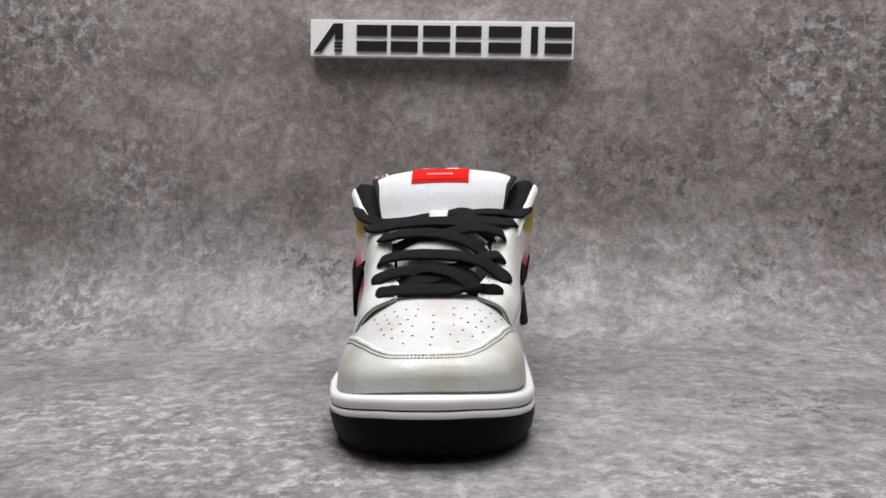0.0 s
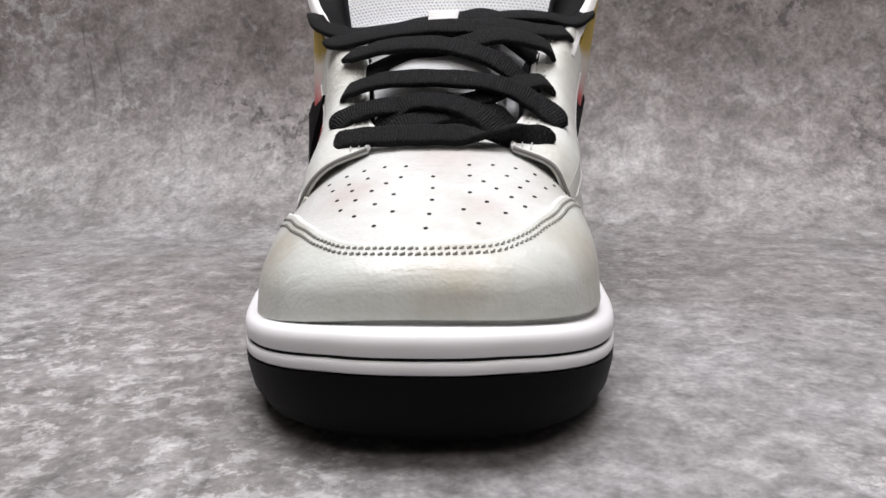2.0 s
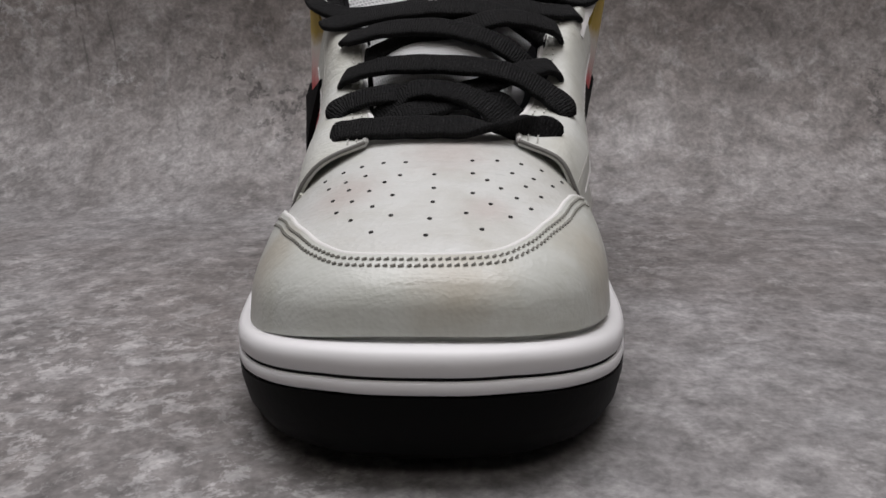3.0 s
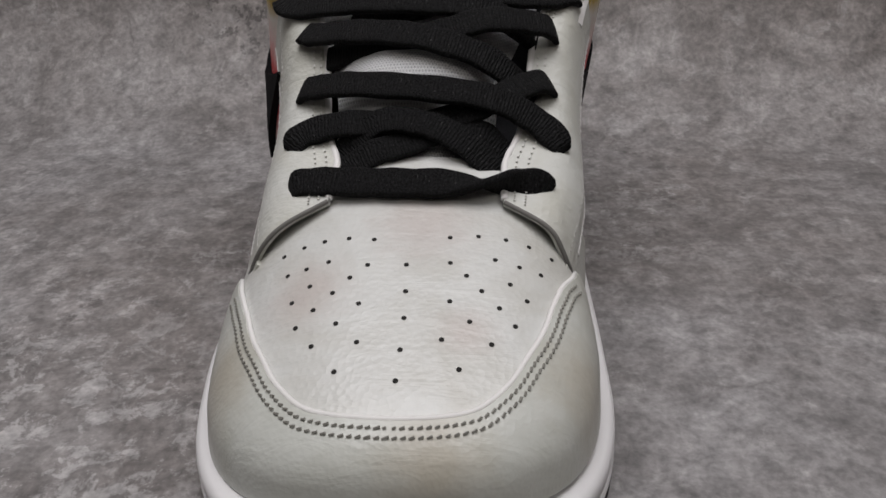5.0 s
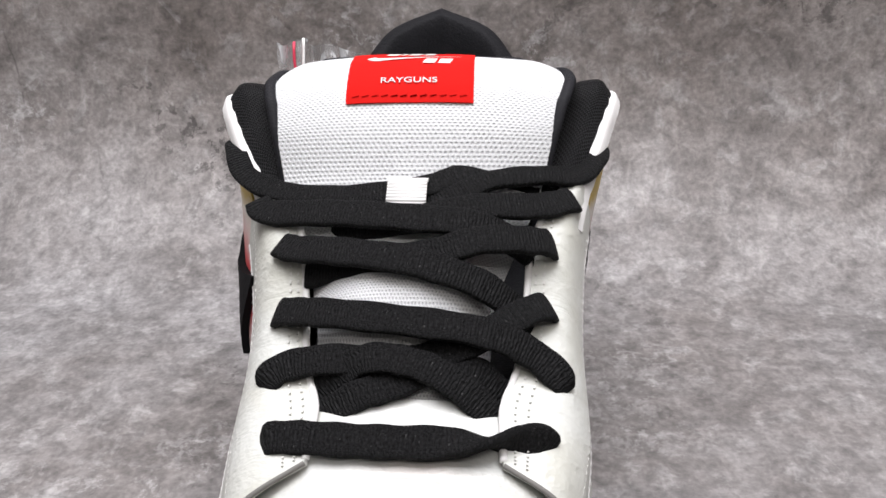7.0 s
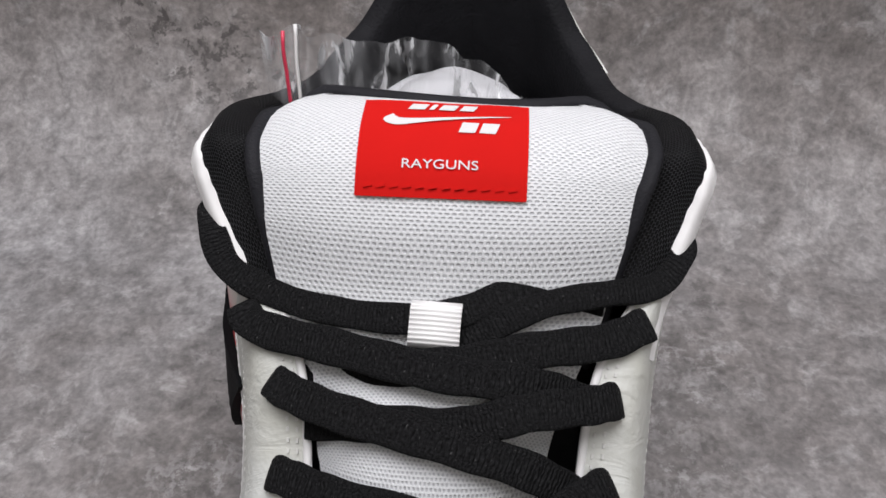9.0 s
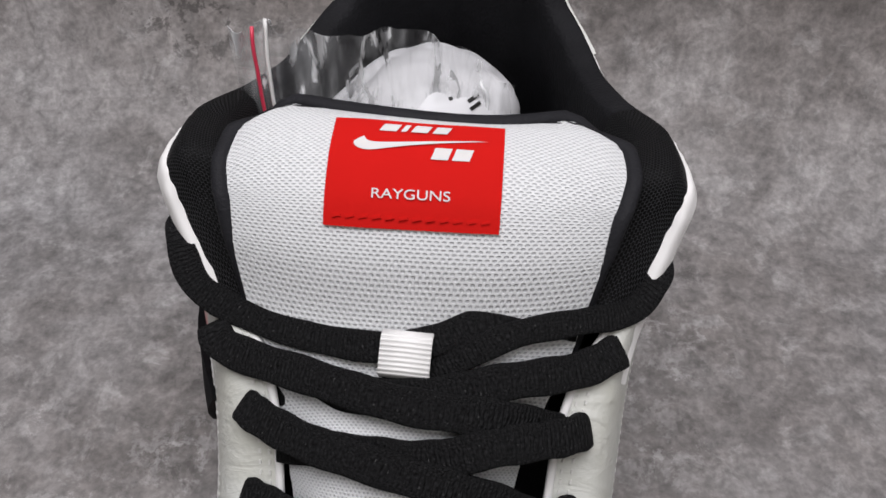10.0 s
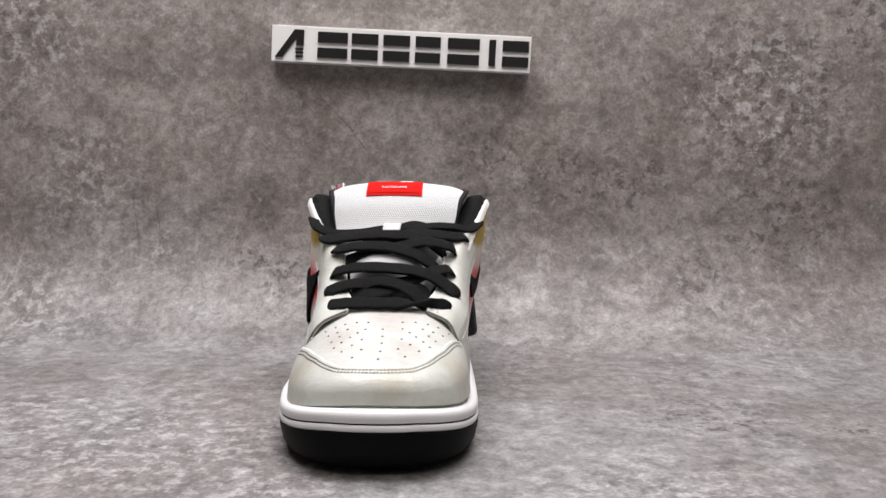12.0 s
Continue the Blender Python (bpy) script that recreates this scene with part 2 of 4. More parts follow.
def lace_material():
    m, nt, b = nodes_of("black_lace", 0.75)
    v = coords(nt, True)
    w = node(nt, "ShaderNodeTexWave", Scale=330.0, Distortion=5.0, Detail=3.0)
    w.inputs["Detail Scale"].default_value = 3.0
    nt.links.new(v, w.inputs["Vector"])
    weave = noise_tex(nt, coords(nt, True, (1500, 2600, 1)), 1.0, 3)
    col = mix(nt, ramp(nt, weave, [(0.34, (0, 0, 0)), (0.70, (1, 1, 1))]), (0.0012, 0.0012, 0.0014), (0.0165, 0.0165, 0.0175))
    lint = ramp(nt, noise_tex(nt, v, 1700.0, 2), [(0.67, (0, 0, 0)), (0.74, (1, 1, 1))])
    col = mix(nt, lint, col, (0.07, 0.07, 0.07))
    nt.links.new(col, b.inputs["Base Color"])
    b.inputs["Specular IOR Level"].default_value = 0.14
    n = bump(nt, b, w.outputs["Fac"], 0.7, 0.0006)
    bump(nt, b, weave, 0.55, 0.0004, n)
    return m


def film_material():
    m, nt, b = nodes_of("clear_plastic_film", 0.10)
    b.inputs["Base Color"].default_value = (0.92, 0.93, 0.95, 1)
    b.inputs["Specular IOR Level"].default_value = 0.9
    v = coords(nt)
    # white streaks in the opacity stand in for glints off the folds
    painted_glints = ramp(nt, noise_tex(nt, coords(nt, False, (1.0, 0.5, 0.22)), 240.0, 3, 0.6, 0.8), [(0.42, (0.05, 0.05, 0.05)), (0.57, (0.14, 0.14, 0.14)), (0.64, (0.92, 0.92, 0.92))])
    nt.links.new(painted_glints, b.inputs["Alpha"])
    b.inputs["Coat Weight"].default_value = 1.0
    b.inputs["Coat Roughness"].default_value = 0.05
    fold = node(nt, "ShaderNodeTexWave", Scale=28.0, Distortion=7.0, Detail=2.0)
    nt.links.new(coords(nt, False, (1.0, 0.6, 0.2)), fold.inputs["Vector"])
    n = bump(nt, b, fold.outputs["Fac"], 1.0, 0.006)
    nt.links.new(n, b.inputs["Coat Normal"])
    return m


CONCRETE = concrete_material()
PLASTER = plain("room_plaster", (0.62, 0.61, 0.60), 0.9, 60.0)
TOE_WHITE = leather("tumbled_white_leather", (0.622, 0.632, 0.615), (0.515, 0.510, 0.470), 0.33, 700.0, 0.0002, 0.8, 0.32, ((0.0175, 0.3755, 0.055, 0.006), (-0.020, 0.388, 0.056, 0.010), (0.006, 0.409, 0.063, 0.012)), (0.52, 0.475, 0.45))
CAP_GREY = leather("pale_grey_leather", (0.565, 0.580, 0.545), (0.470, 0.475, 0.420), 0.34, 900.0, 0.00010, 0.7, 0.28, ((-0.036, 0.372, 0.042, 0.012), (0.040, 0.372, 0.040, 0.012), (0.012, 0.346, 0.045, 0.010)), (0.42, 0.385, 0.315))
STAY_WHITE = leather("white_leather", (0.585, 0.595, 0.565), (0.49, 0.485, 0.42), 0.45, 800.0, 0.00018, 0.6, 0.55)
EDGE_WHITE = plain("white_cut_edge", (0.78, 0.77, 0.76), 0.6, 400.0)
DYED = dyed_panel()
RUBBER_WHITE = plain("white_rubber", (0.81, 0.805, 0.815), 0.45, 220.0, 0.00012, 0.05)
RUBBER_BLACK = plain("black_rubber", (0.003, 0.003, 0.0032), 0.6, 350.0, 0.0002, 0.3)
RUBBER_BLACK.node_tree.nodes["Principled BSDF"].inputs["Specular IOR Level"].default_value = 0.2
BLACK_LEATHER = plain("black_suede", (0.006, 0.006, 0.007), 0.8, 500.0, 0.0003, 0.3)
MESH_WHITE = mesh_cloth("white_mesh", (0.765, 0.775, 0.785), (0.56, 0.565, 0.585), 0.00150, 0.85, 0.0005)
MESH_BLACK = mesh_cloth("black_mesh", (0.036, 0.036, 0.039), (0.002, 0.002, 0.002), 0.0015, 0.55, 0.0005, (0.30, 0.56))
BINDING = plain("black_binding_tape", (0.020, 0.020, 0.023), 0.6, 1400.0, 0.0006, 0.4)
LINING = plain("black_lining", (0.015, 0.015, 0.017), 0.7, 900.0, 0.0010, 0.5)
LACE = lace_material()
RED = plain("red_woven_label", (0.55, 0.008, 0.006), 0.9, 900.0, 0.00015, 0.08)
RED.node_tree.nodes["Principled BSDF"].inputs["Specular IOR Level"].default_value = 0.15
THREAD_GREY = plain("grey_thread", (0.27, 0.265, 0.24), 0.7, 700.0)
THREAD_WHITE = plain("white_thread", (0.64, 0.635, 0.61), 0.7, 700.0)
WHITE_PRINT = plain("white_thread_print", (0.68, 0.66, 0.65), 0.7, 900.0)
# raw leather grey, darkened to include the shadow beside the edge
RAW_EDGE_SHADOW = plain("raw_edge_shaded", (0.16, 0.155, 0.145), 0.8, 500.0)
HOLE = plain("punched_hole", (0.012, 0.011, 0.010), 0.9)
SIGN_WHITE = plain("white_acrylic", (0.80, 0.79, 0.78), 0.35, 120.0, 0.0001, 0.04)
SIGN_BLACK = plain("black_acrylic", (0.012, 0.011, 0.011), 0.35, 120.0, 0.0001, 0.2)
FILM = film_material()
ZIP_RED = plain("red_zip_track", (0.70, 0.05, 0.10), 0.35)
TISSUE = plain("white_wadding", (0.66, 0.66, 0.68), 0.4, 60.0, 0.0003, 0.06)

for black in (RUBBER_BLACK, BLACK_LEATHER, BINDING, LINING, MESH_BLACK):
    black.node_tree.nodes["Principled BSDF"].inputs["Specular IOR Level"].default_value = 0.10


# ---------------------------------------------------------------- mesh helpers
def mesh_of(name, verts, faces, mat, uvs=None, smooth=True):
    me = bpy.data.meshes.new(name)
    me.from_pydata([tuple(v) for v in verts], [], faces)
    if uvs is not None:
        layer = me.uv_layers.new(name="sheet")
        for loop in me.loops:
            layer.data[loop.index].uv = uvs[loop.vertex_index]
    if smooth:
        me.polygons.foreach_set("use_smooth", [True] * len(me.polygons))
    me.materials.append(mat)
    me.update()
    return me


def part(name, me, parent, label=""):
    ob = new(name, me)
    ob.parent = parent
    return tagged(ob, label)


def knots(xs, ys, x):
    """Smooth curve through knots (monotone in xs)."""
    n = len(xs)
    if x <= xs[0]:
        return ys[0]
    if x >= xs[-1]:
        return ys[-1]
    i = max(k for k in range(n - 1) if xs[k] <= x)
    h = xs[i + 1] - xs[i]
    t = (x - xs[i]) / h

    def slope(k):
        if k == 0:
            return (ys[1] - ys[0]) / (xs[1] - xs[0])
        if k == n - 1:
            return (ys[-1] - ys[-2]) / (xs[-1] - xs[-2])
        a, c = (ys[k] - ys[k - 1]) / (xs[k] - xs[k - 1]), (ys[k + 1] - ys[k]) / (xs[k + 1] - xs[k])
        return 0 if a * c <= 0 else 2 * a * c / (a + c)
    m0, m1 = slope(i) * h, slope(i + 1) * h
    return (2 * t**3 - 3 * t**2 + 1) * ys[i] + (t**3 - 2 * t**2 + t) * m0 + (-2 * t**3 + 3 * t**2) * ys[i + 1] + (t**3 - t**2) * m1


def spline(points, n):
    """n + 1 points on a Catmull-Rom curve through the points."""
    p = [Vector(q) for q in points]
    p = [2 * p[0] - p[1], *p, 2 * p[-1] - p[-2]]
    out = []
    segs = len(p) - 3
    for k in range(n + 1):
        u = k / n * segs
        i = min(int(u), segs - 1)
        t = u - i
        a, b, c, d = p[i:i + 4]
        out.append(0.5 * (2 * b + (c - a) * t + (2 * a - 5 * b + 4 * c - d) * t * t + (3 * b - a - 3 * c + d) * t**3))
    return out


def grid_mesh(name, f, nu, nv, mat, thick=0.0, uv=None, flip=False):
    """A sheet f(u, v), u and v from 0 to 1; with a thickness it gets a back and a rim on the side away from its normal."""
    P = [[Vector(f(i / nu, j / nv)) for j in range(nv + 1)] for i in range(nu + 1)]
    verts, uvs = [], []
    for i in range(nu + 1):
        for j in range(nv + 1):
            verts.append(P[i][j])
            uvs.append(uv(i / nu, j / nv) if uv else (P[i][j].x, P[i][j].y))
    idx = lambda i, j: i * (nv + 1) + j
    faces = []
    for i in range(nu):
        for j in range(nv):
            q = (idx(i, j), idx(i + 1, j), idx(i + 1, j + 1), idx(i, j + 1))
            faces.append(q[::-1] if flip else q)
    if thick:
        N = len(verts)
        for i in range(nu + 1):
            for j in range(nv + 1):
                du = P[min(i + 1, nu)][j] - P[max(i - 1, 0)][j]
                dv = P[i][min(j + 1, nv)] - P[i][max(j - 1, 0)]
                n = du.cross(dv)
                n = n.normalized() if n.length > 1e-12 else Vector((0, 0, 1))
                verts.append(P[i][j] - (n if not flip else -n) * thick)
                uvs.append(uvs[idx(i, j)])
        faces += [tuple(N + k for k in q[::-1]) for q in faces]
        ring = [idx(i, 0) for i in range(nu + 1)] + [idx(nu, j) for j in range(1, nv + 1)] + [idx(i, nv) for i in range(nu - 1, -1, -1)] + [idx(0, j) for j in range(nv - 1, 0, -1)]
        for a, b in zip(ring, ring[1:] + ring[:1]):
            q = (a, b, N + b, N + a)
            faces.append(q if flip else q[::-1])
    me = mesh_of(name, verts, faces, mat, uvs)
    me.set_sharp_from_angle(angle=radians(50))
    return me


def tube_mesh(name, path, radius, mat, sides=8, closed=False, flat=1.0, up=(0, 0, 1)):
    verts, faces = [], []
    n = len(path)
    for k, p in enumerate(path):
        a = path[(k - 1) % n] if closed else path[max(k - 1, 0)]
        b = path[(k + 1) % n] if closed else path[min(k + 1, n - 1)]
        t = (b - a).normalized()
        s = t.cross(Vector(up)).normalized()
        w = s.cross(t).normalized()
        for j in range(sides):
            ang = 2 * math.pi * j / sides
            verts.append(p + s * math.cos(ang) * radius + w * math.sin(ang) * radius * flat)
    for k in range(n if closed else n - 1):
        for j in range(sides):
            k2 = (k + 1) % n
            faces.append((k * sides + j, k * sides + (j + 1) % sides, k2 * sides + (j + 1) % sides, k2 * sides + j))
    if not closed:
        faces += [tuple(range(sides))[::-1], tuple((n - 1) * sides + j for j in range(sides))]
    return mesh_of(name, verts, faces, mat)


def box_verts(cx, cy, cz, sx, sy, sz, m=Matrix()):
    return [m @ Vector((cx + i * sx / 2, cy + j * sy / 2, cz + k * sz / 2)) for i in (-1, 1) for j in (-1, 1) for k in (-1, 1)]


BOX_FACES = [(0, 1, 3, 2), (4, 6, 7, 5), (0, 4, 5, 1), (2, 3, 7, 6), (0, 2, 6, 4), (1, 5, 7, 3)]


def bevel_box(name, sx, sy, sz, mat, m, bevel=0.0006):
    bm = bmesh.new()
    bmesh.ops.create_cube(bm, size=1)
    bmesh.ops.scale(bm, vec=(sx, sy, sz), verts=bm.verts)
    bmesh.ops.bevel(bm, geom=bm.edges[:], offset=bevel, segments=2, affect="EDGES", profile=0.7)
    bmesh.ops.transform(bm, matrix=m, verts=bm.verts)
    me = bpy.data.meshes.new(name)
    bm.to_mesh(me)
    bm.free()
    me.materials.append(mat)
    return me


def join_boxes(name, boxes, mat):
    verts, faces = [], []
    for vs in boxes:
        k = len(verts)
        verts += vs
        faces += [tuple(k + i for i in f) for f in BOX_FACES]
    return mesh_of(name, verts, faces, mat, smooth=False)


# ---------------------------------------------------------------- setting
BEND, WALL_Y = 0.10, 0.690


def backdrop():
    # one printed sheet: flat towards the camera, bent up into a wall behind the shoe
    prof = [(-1.1, 0.0)] + [(-1.1 + k * 0.05, 0.0) for k in range(1, 35)]
    prof = [(y, z) for y, z in prof if y < WALL_Y - BEND - 0.02]
    prof += [(WALL_Y - BEND + BEND * math.sin(a), BEND - BEND * math.cos(a)) for a in [radians(90) * k / 24 for k in range(25)]]
    prof += [(WALL_Y, BEND + 0.05 * k) for k in range(1, 15)]
    s = [0.0]
    for a, b in zip(prof, prof[1:]):
        s.append(s[-1] + math.dist(a, b))
    verts, uvs, faces = [], [], []
    nx = 12
    for (y, z), d in zip(prof, s):
        for i in range(nx + 1):
            x = -1.1 + 2.2 * i / nx
            verts.append((x, y, z))
            uvs.append((x, d))
    for k in range(len(prof) - 1):
        for i in range(nx):
            a = k * (nx + 1) + i
            faces.append((a, a + 1, a + nx + 2, a + nx + 1))
    ob = new("backdrop", mesh_of("backdrop", verts, faces, CONCRETE, uvs))
    mod = ob.modifiers.new("thickness", "SOLIDIFY")
    mod.thickness, mod.offset = 0.002, -1
    tagged(ob, "grey printed concrete-look backdrop sheet curving up into a wall", "backdrop", kind="structure")


backdrop()


def room():
    for name, (x, y, z, sx, sy, sz) in {"floor": (0, 0, -0.06, 4.2, 4.2, 0.1), "ceiling": (0, 0, 2.45, 4.2, 4.2, 0.1), "wall_north": (0, 2.05, 1.2, 4.2, 0.1, 2.4),
                                        "wall_south": (0, -2.05, 1.2, 4.2, 0.1, 2.4), "wall_east": (2.05, 0, 1.2, 0.1, 4.0, 2.4), "wall_west": (-2.05, 0, 1.2, 0.1, 4.0, 2.4)}.items():
        ob = new(name, join_boxes(name, [box_verts(x, y, z, sx, sy, sz)], PLASTER))
        tagged(ob, "plain pale plaster surface closing the room", name.split("_")[0], kind="structure")


room()


def wall_sign():
    sign = tagged(new("wall_sign"), "white acrylic block sign with black raised characters on the backdrop", "sign")
    sign.matrix_world = Matrix.Translation(SIGN_AT) @ Euler((SIGN_TURN[0], SIGN_TURN[1], SIGN_TURN[2])).to_matrix().to_4x4()
    w, h, d = SIGN_SIZE
    part("panel", bevel_box("panel", w, d, h, SIGN_WHITE, Matrix.Translation((0, d / 2, 0)), 0.0008), sign)
    k = w / 467.0

    def slab(name, poly):
        bm = bmesh.new()
        f = bm.faces.new([bm.verts.new((x * k - w / 2, -0.0002, z * k)) for x, z in poly])
        r = bmesh.ops.extrude_face_region(bm, geom=[f])
        bmesh.ops.translate(bm, vec=(0, -0.0012, 0), verts=[v for v in r["geom"] if isinstance(v, bmesh.types.BMVert)])
        bmesh.ops.recalc_face_normals(bm, faces=bm.faces[:])
        me = bpy.data.meshes.new(name)
        bm.to_mesh(me)
        bm.free()
        me.materials.append(SIGN_BLACK)
        part(name, me, sign)
    # the mark: a leaning bar, an upright and three short stripes under it
    slab("mark", [(7, -25), (42, 25), (59, 25), (59, -3), (45, -3), (45, 9), (20, -25)])
    for z in (-9, -15, -22):
        slab("stripe", [(44, z - 2), (58, z - 2), (58, z + 1.5), (44, z + 1.5)])
    # plain bars in place of the lettering: an upper and a lower one for each character
    for a, b in ((84, 138), (145, 193), (202, 250), (260, 305), (318, 375), (416, 463)):
        slab("letter_bar", [(a, 4), (b, 4), (b, 23), (a, 23)])
        slab("letter_bar", [(a, -23), (b, -23), (b, -5), (a, -5)])
    slab("letter_bar", [(392, -23), (404, -23), (404, 23), (392, 23)])


SIGN_AT, SIGN_TURN, SIGN_SIZE = (-0.0096, 0.676, 0.2428), (0.0078, 0.0468, -0.006), (0.2180, 0.0300, 0.013)
wall_sign()


# ---------------------------------------------------------------- the shoe
shoe = tagged(new("sneaker"), "low white leather sneaker with flat black laces and black outsole", "sneaker")


def mid_x(y):
    return knots([0.33, 0.352, 0.37, 0.39, 0.41, 0.48, 0.60, 0.65], [0.0031, 0.0030, 0.0022, 0.0010, -0.0005, -0.002, 0.001, 0.002], y)


def spring(y):
    return 0.0076 * min(1.0, max(0.0, (0.394 - y) / 0.055)) ** 1.75


def sole_outline(off, n=72):
    """Closed plan of the sole, moved outwards by off."""
    pts = []
    a, y0, yc = 0.0523 + off, 0.3368 - off, 0.425
    for k in range(n + 1):
        t = math.pi * k / n
        c, s = math.cos(t), math.sin(t)
        pts.append((-a * math.copysign(abs(c) ** (2 / 2.8), c), yc - (yc - y0) * abs(s) ** (2 / 2.8)))
    sides = [(0.45, 0.0520), (0.48, 0.0510), (0.52, 0.0485), (0.56, 0.0455), (0.595, 0.0435)]
    right = []
    for k in range(1, 25):
        y = 0.425 + (0.598 - 0.425) * k / 25
        right.append((knots([0.425] + [q[0] for q in sides], [0.0523] + [q[1] for q in sides], y) + off, y))
    heel = []
    a2, y1, yc2 = 0.0434 + off, 0.6455 + off, 0.598
    for k in range(0, 33):
        t = math.pi * k / 32
        c, s = math.cos(t), math.sin(t)
        heel.append((a2 * math.copysign(abs(c) ** (2 / 2.3), c), yc2 + (y1 - yc2) * abs(s) ** (2 / 2.3)))
    pts += right + heel + [(-x, y) for x, y in reversed(right)]
    return [(x + mid_x(y), y) for x, y in pts]


def sole_ring(name, profile, mat, label):
    """Sweeps a profile of (outward, height, lift with the toe) round the sole and caps it below and above."""
    rings = [[(x, y, z + spring(y) * lift) for x, y in sole_outline(off)] for off, z, lift in profile]
    m = len(rings[0])
    verts = [v for r in rings for v in r]
    faces = []
    for k in range(len(rings) - 1):
        for i in range(m):
            j = (i + 1) % m
            faces.append((k * m + i, k * m + j, (k + 1) * m + j, (k + 1) * m + i))
    faces.append(tuple(range(m))[::-1])
    faces.append(tuple((len(rings) - 1) * m + i for i in range(m)))
    me = mesh_of(name, verts, faces, mat)
    me.set_sharp_from_angle(angle=radians(55))
    return part(name, me, shoe, label)


sole_ring("outsole", [(-0.016, 0.0, 0.55), (-0.009, 0.0004, 0.6), (-0.0035, 0.0030, 0.75), (-0.0008, 0.0070, 0.9), (0.0004, 0.0125, 1), (0.0005, 0.0154, 1), (-0.001, 0.0156, 1)], RUBBER_BLACK, "black rubber outsole")
sole_ring("midsole", [(-0.006, 0.0155, 1), (-0.0006, 0.0156, 1), (0.0004, 0.0162, 1), (0.0006, 0.0174, 1), (0.0004, 0.0186, 1), (-0.0001, 0.0191, 1), (-0.006, 0.0192, 1)], RUBBER_WHITE, "white rubber midsole band")
sole_ring("groove", [(-0.006, 0.0189, 1), (-0.0003, 0.0190, 1), (-0.0003, 0.0200, 1), (-0.006, 0.0201, 1)], BLACK_LEATHER, "dark groove line round the midsole")
sole_ring("foxing", [(-0.006, 0.0196, 1), (-0.0004, 0.0197, 1), (0.0003, 0.0203, 1), (0.0004, 0.0228, 1), (0.0000, 0.0244, 1), (-0.0012, 0.0255, 1), (-0.0030, 0.0260, 1), (-0.0056, 0.0263, 1), (-0.0090, 0.0270, 1)], RUBBER_WHITE, "rounded white rubber foxing")


def crown(y):
    return knots([0.33, 0.349, 0.362, 0.402, 0.413, 0.43, 0.445], [0.0520, 0.0524, 0.0535, 0.0614, 0.0642, 0.0690, 0.0730], y)


TOE_A, TOE_Y0, TOE_YC, TOE_N = 0.0466, 0.3430, 0.41, 2.8


def toe_point(r, t, lift=0.0):
    """The toe box: r from its middle (0) to the sole (1), t round the toe from one side (0) to the other (1)."""
    ang = math.pi * t
    c, s = math.cos(ang), math.sin(ang)
    x = -TOE_A * math.copysign(abs(c) ** (2 / TOE_N), c)
    y = -(TOE_YC - TOE_Y0) * abs(s) ** (2 / TOE_N)
    yy = TOE_YC + y * r
    return box_toe(x * r, yy, r, lift)


def edge_power(x, y):
    """How square the toe box is: blunt in front, sloping at the sides."""
    dx, dy = abs(x) / TOE_A, max(0.0, TOE_YC - y) / (TOE_YC - TOE_Y0)
    q = dx * dx + dy * dy
    side = 3.3 if x > 0 else 2.35
    return side + (3.8 - side) * (dy * dy / q if q > 1e-9 else 0.5) ** 1.5


def box_toe(x, y, r, lift=0.0):
    base = 0.0236 + spring(y)
    p = edge_power(x, y)
    e = max(0.0, 1 - r**p) ** (1 / p)
    grow = 1 + lift / 0.045
    return Vector((x * grow + mid_x(y), TOE_YC + (y - TOE_YC) * (1 + lift / 0.065 * (1 if y < TOE_YC else 0)), base + (crown(y) + lift - base) * e))


def seam_r(t):
    """Where the toe cap's edge runs."""
    e = abs(2 * t - 1)
    return knots([0.0, 0.18, 0.34, 0.545, 0.75, 0.88, 1.0], [0.842, 0.832, 0.795, 0.758, 0.768, 0.808, 0.880 if t < 0.5 else 0.925], e)


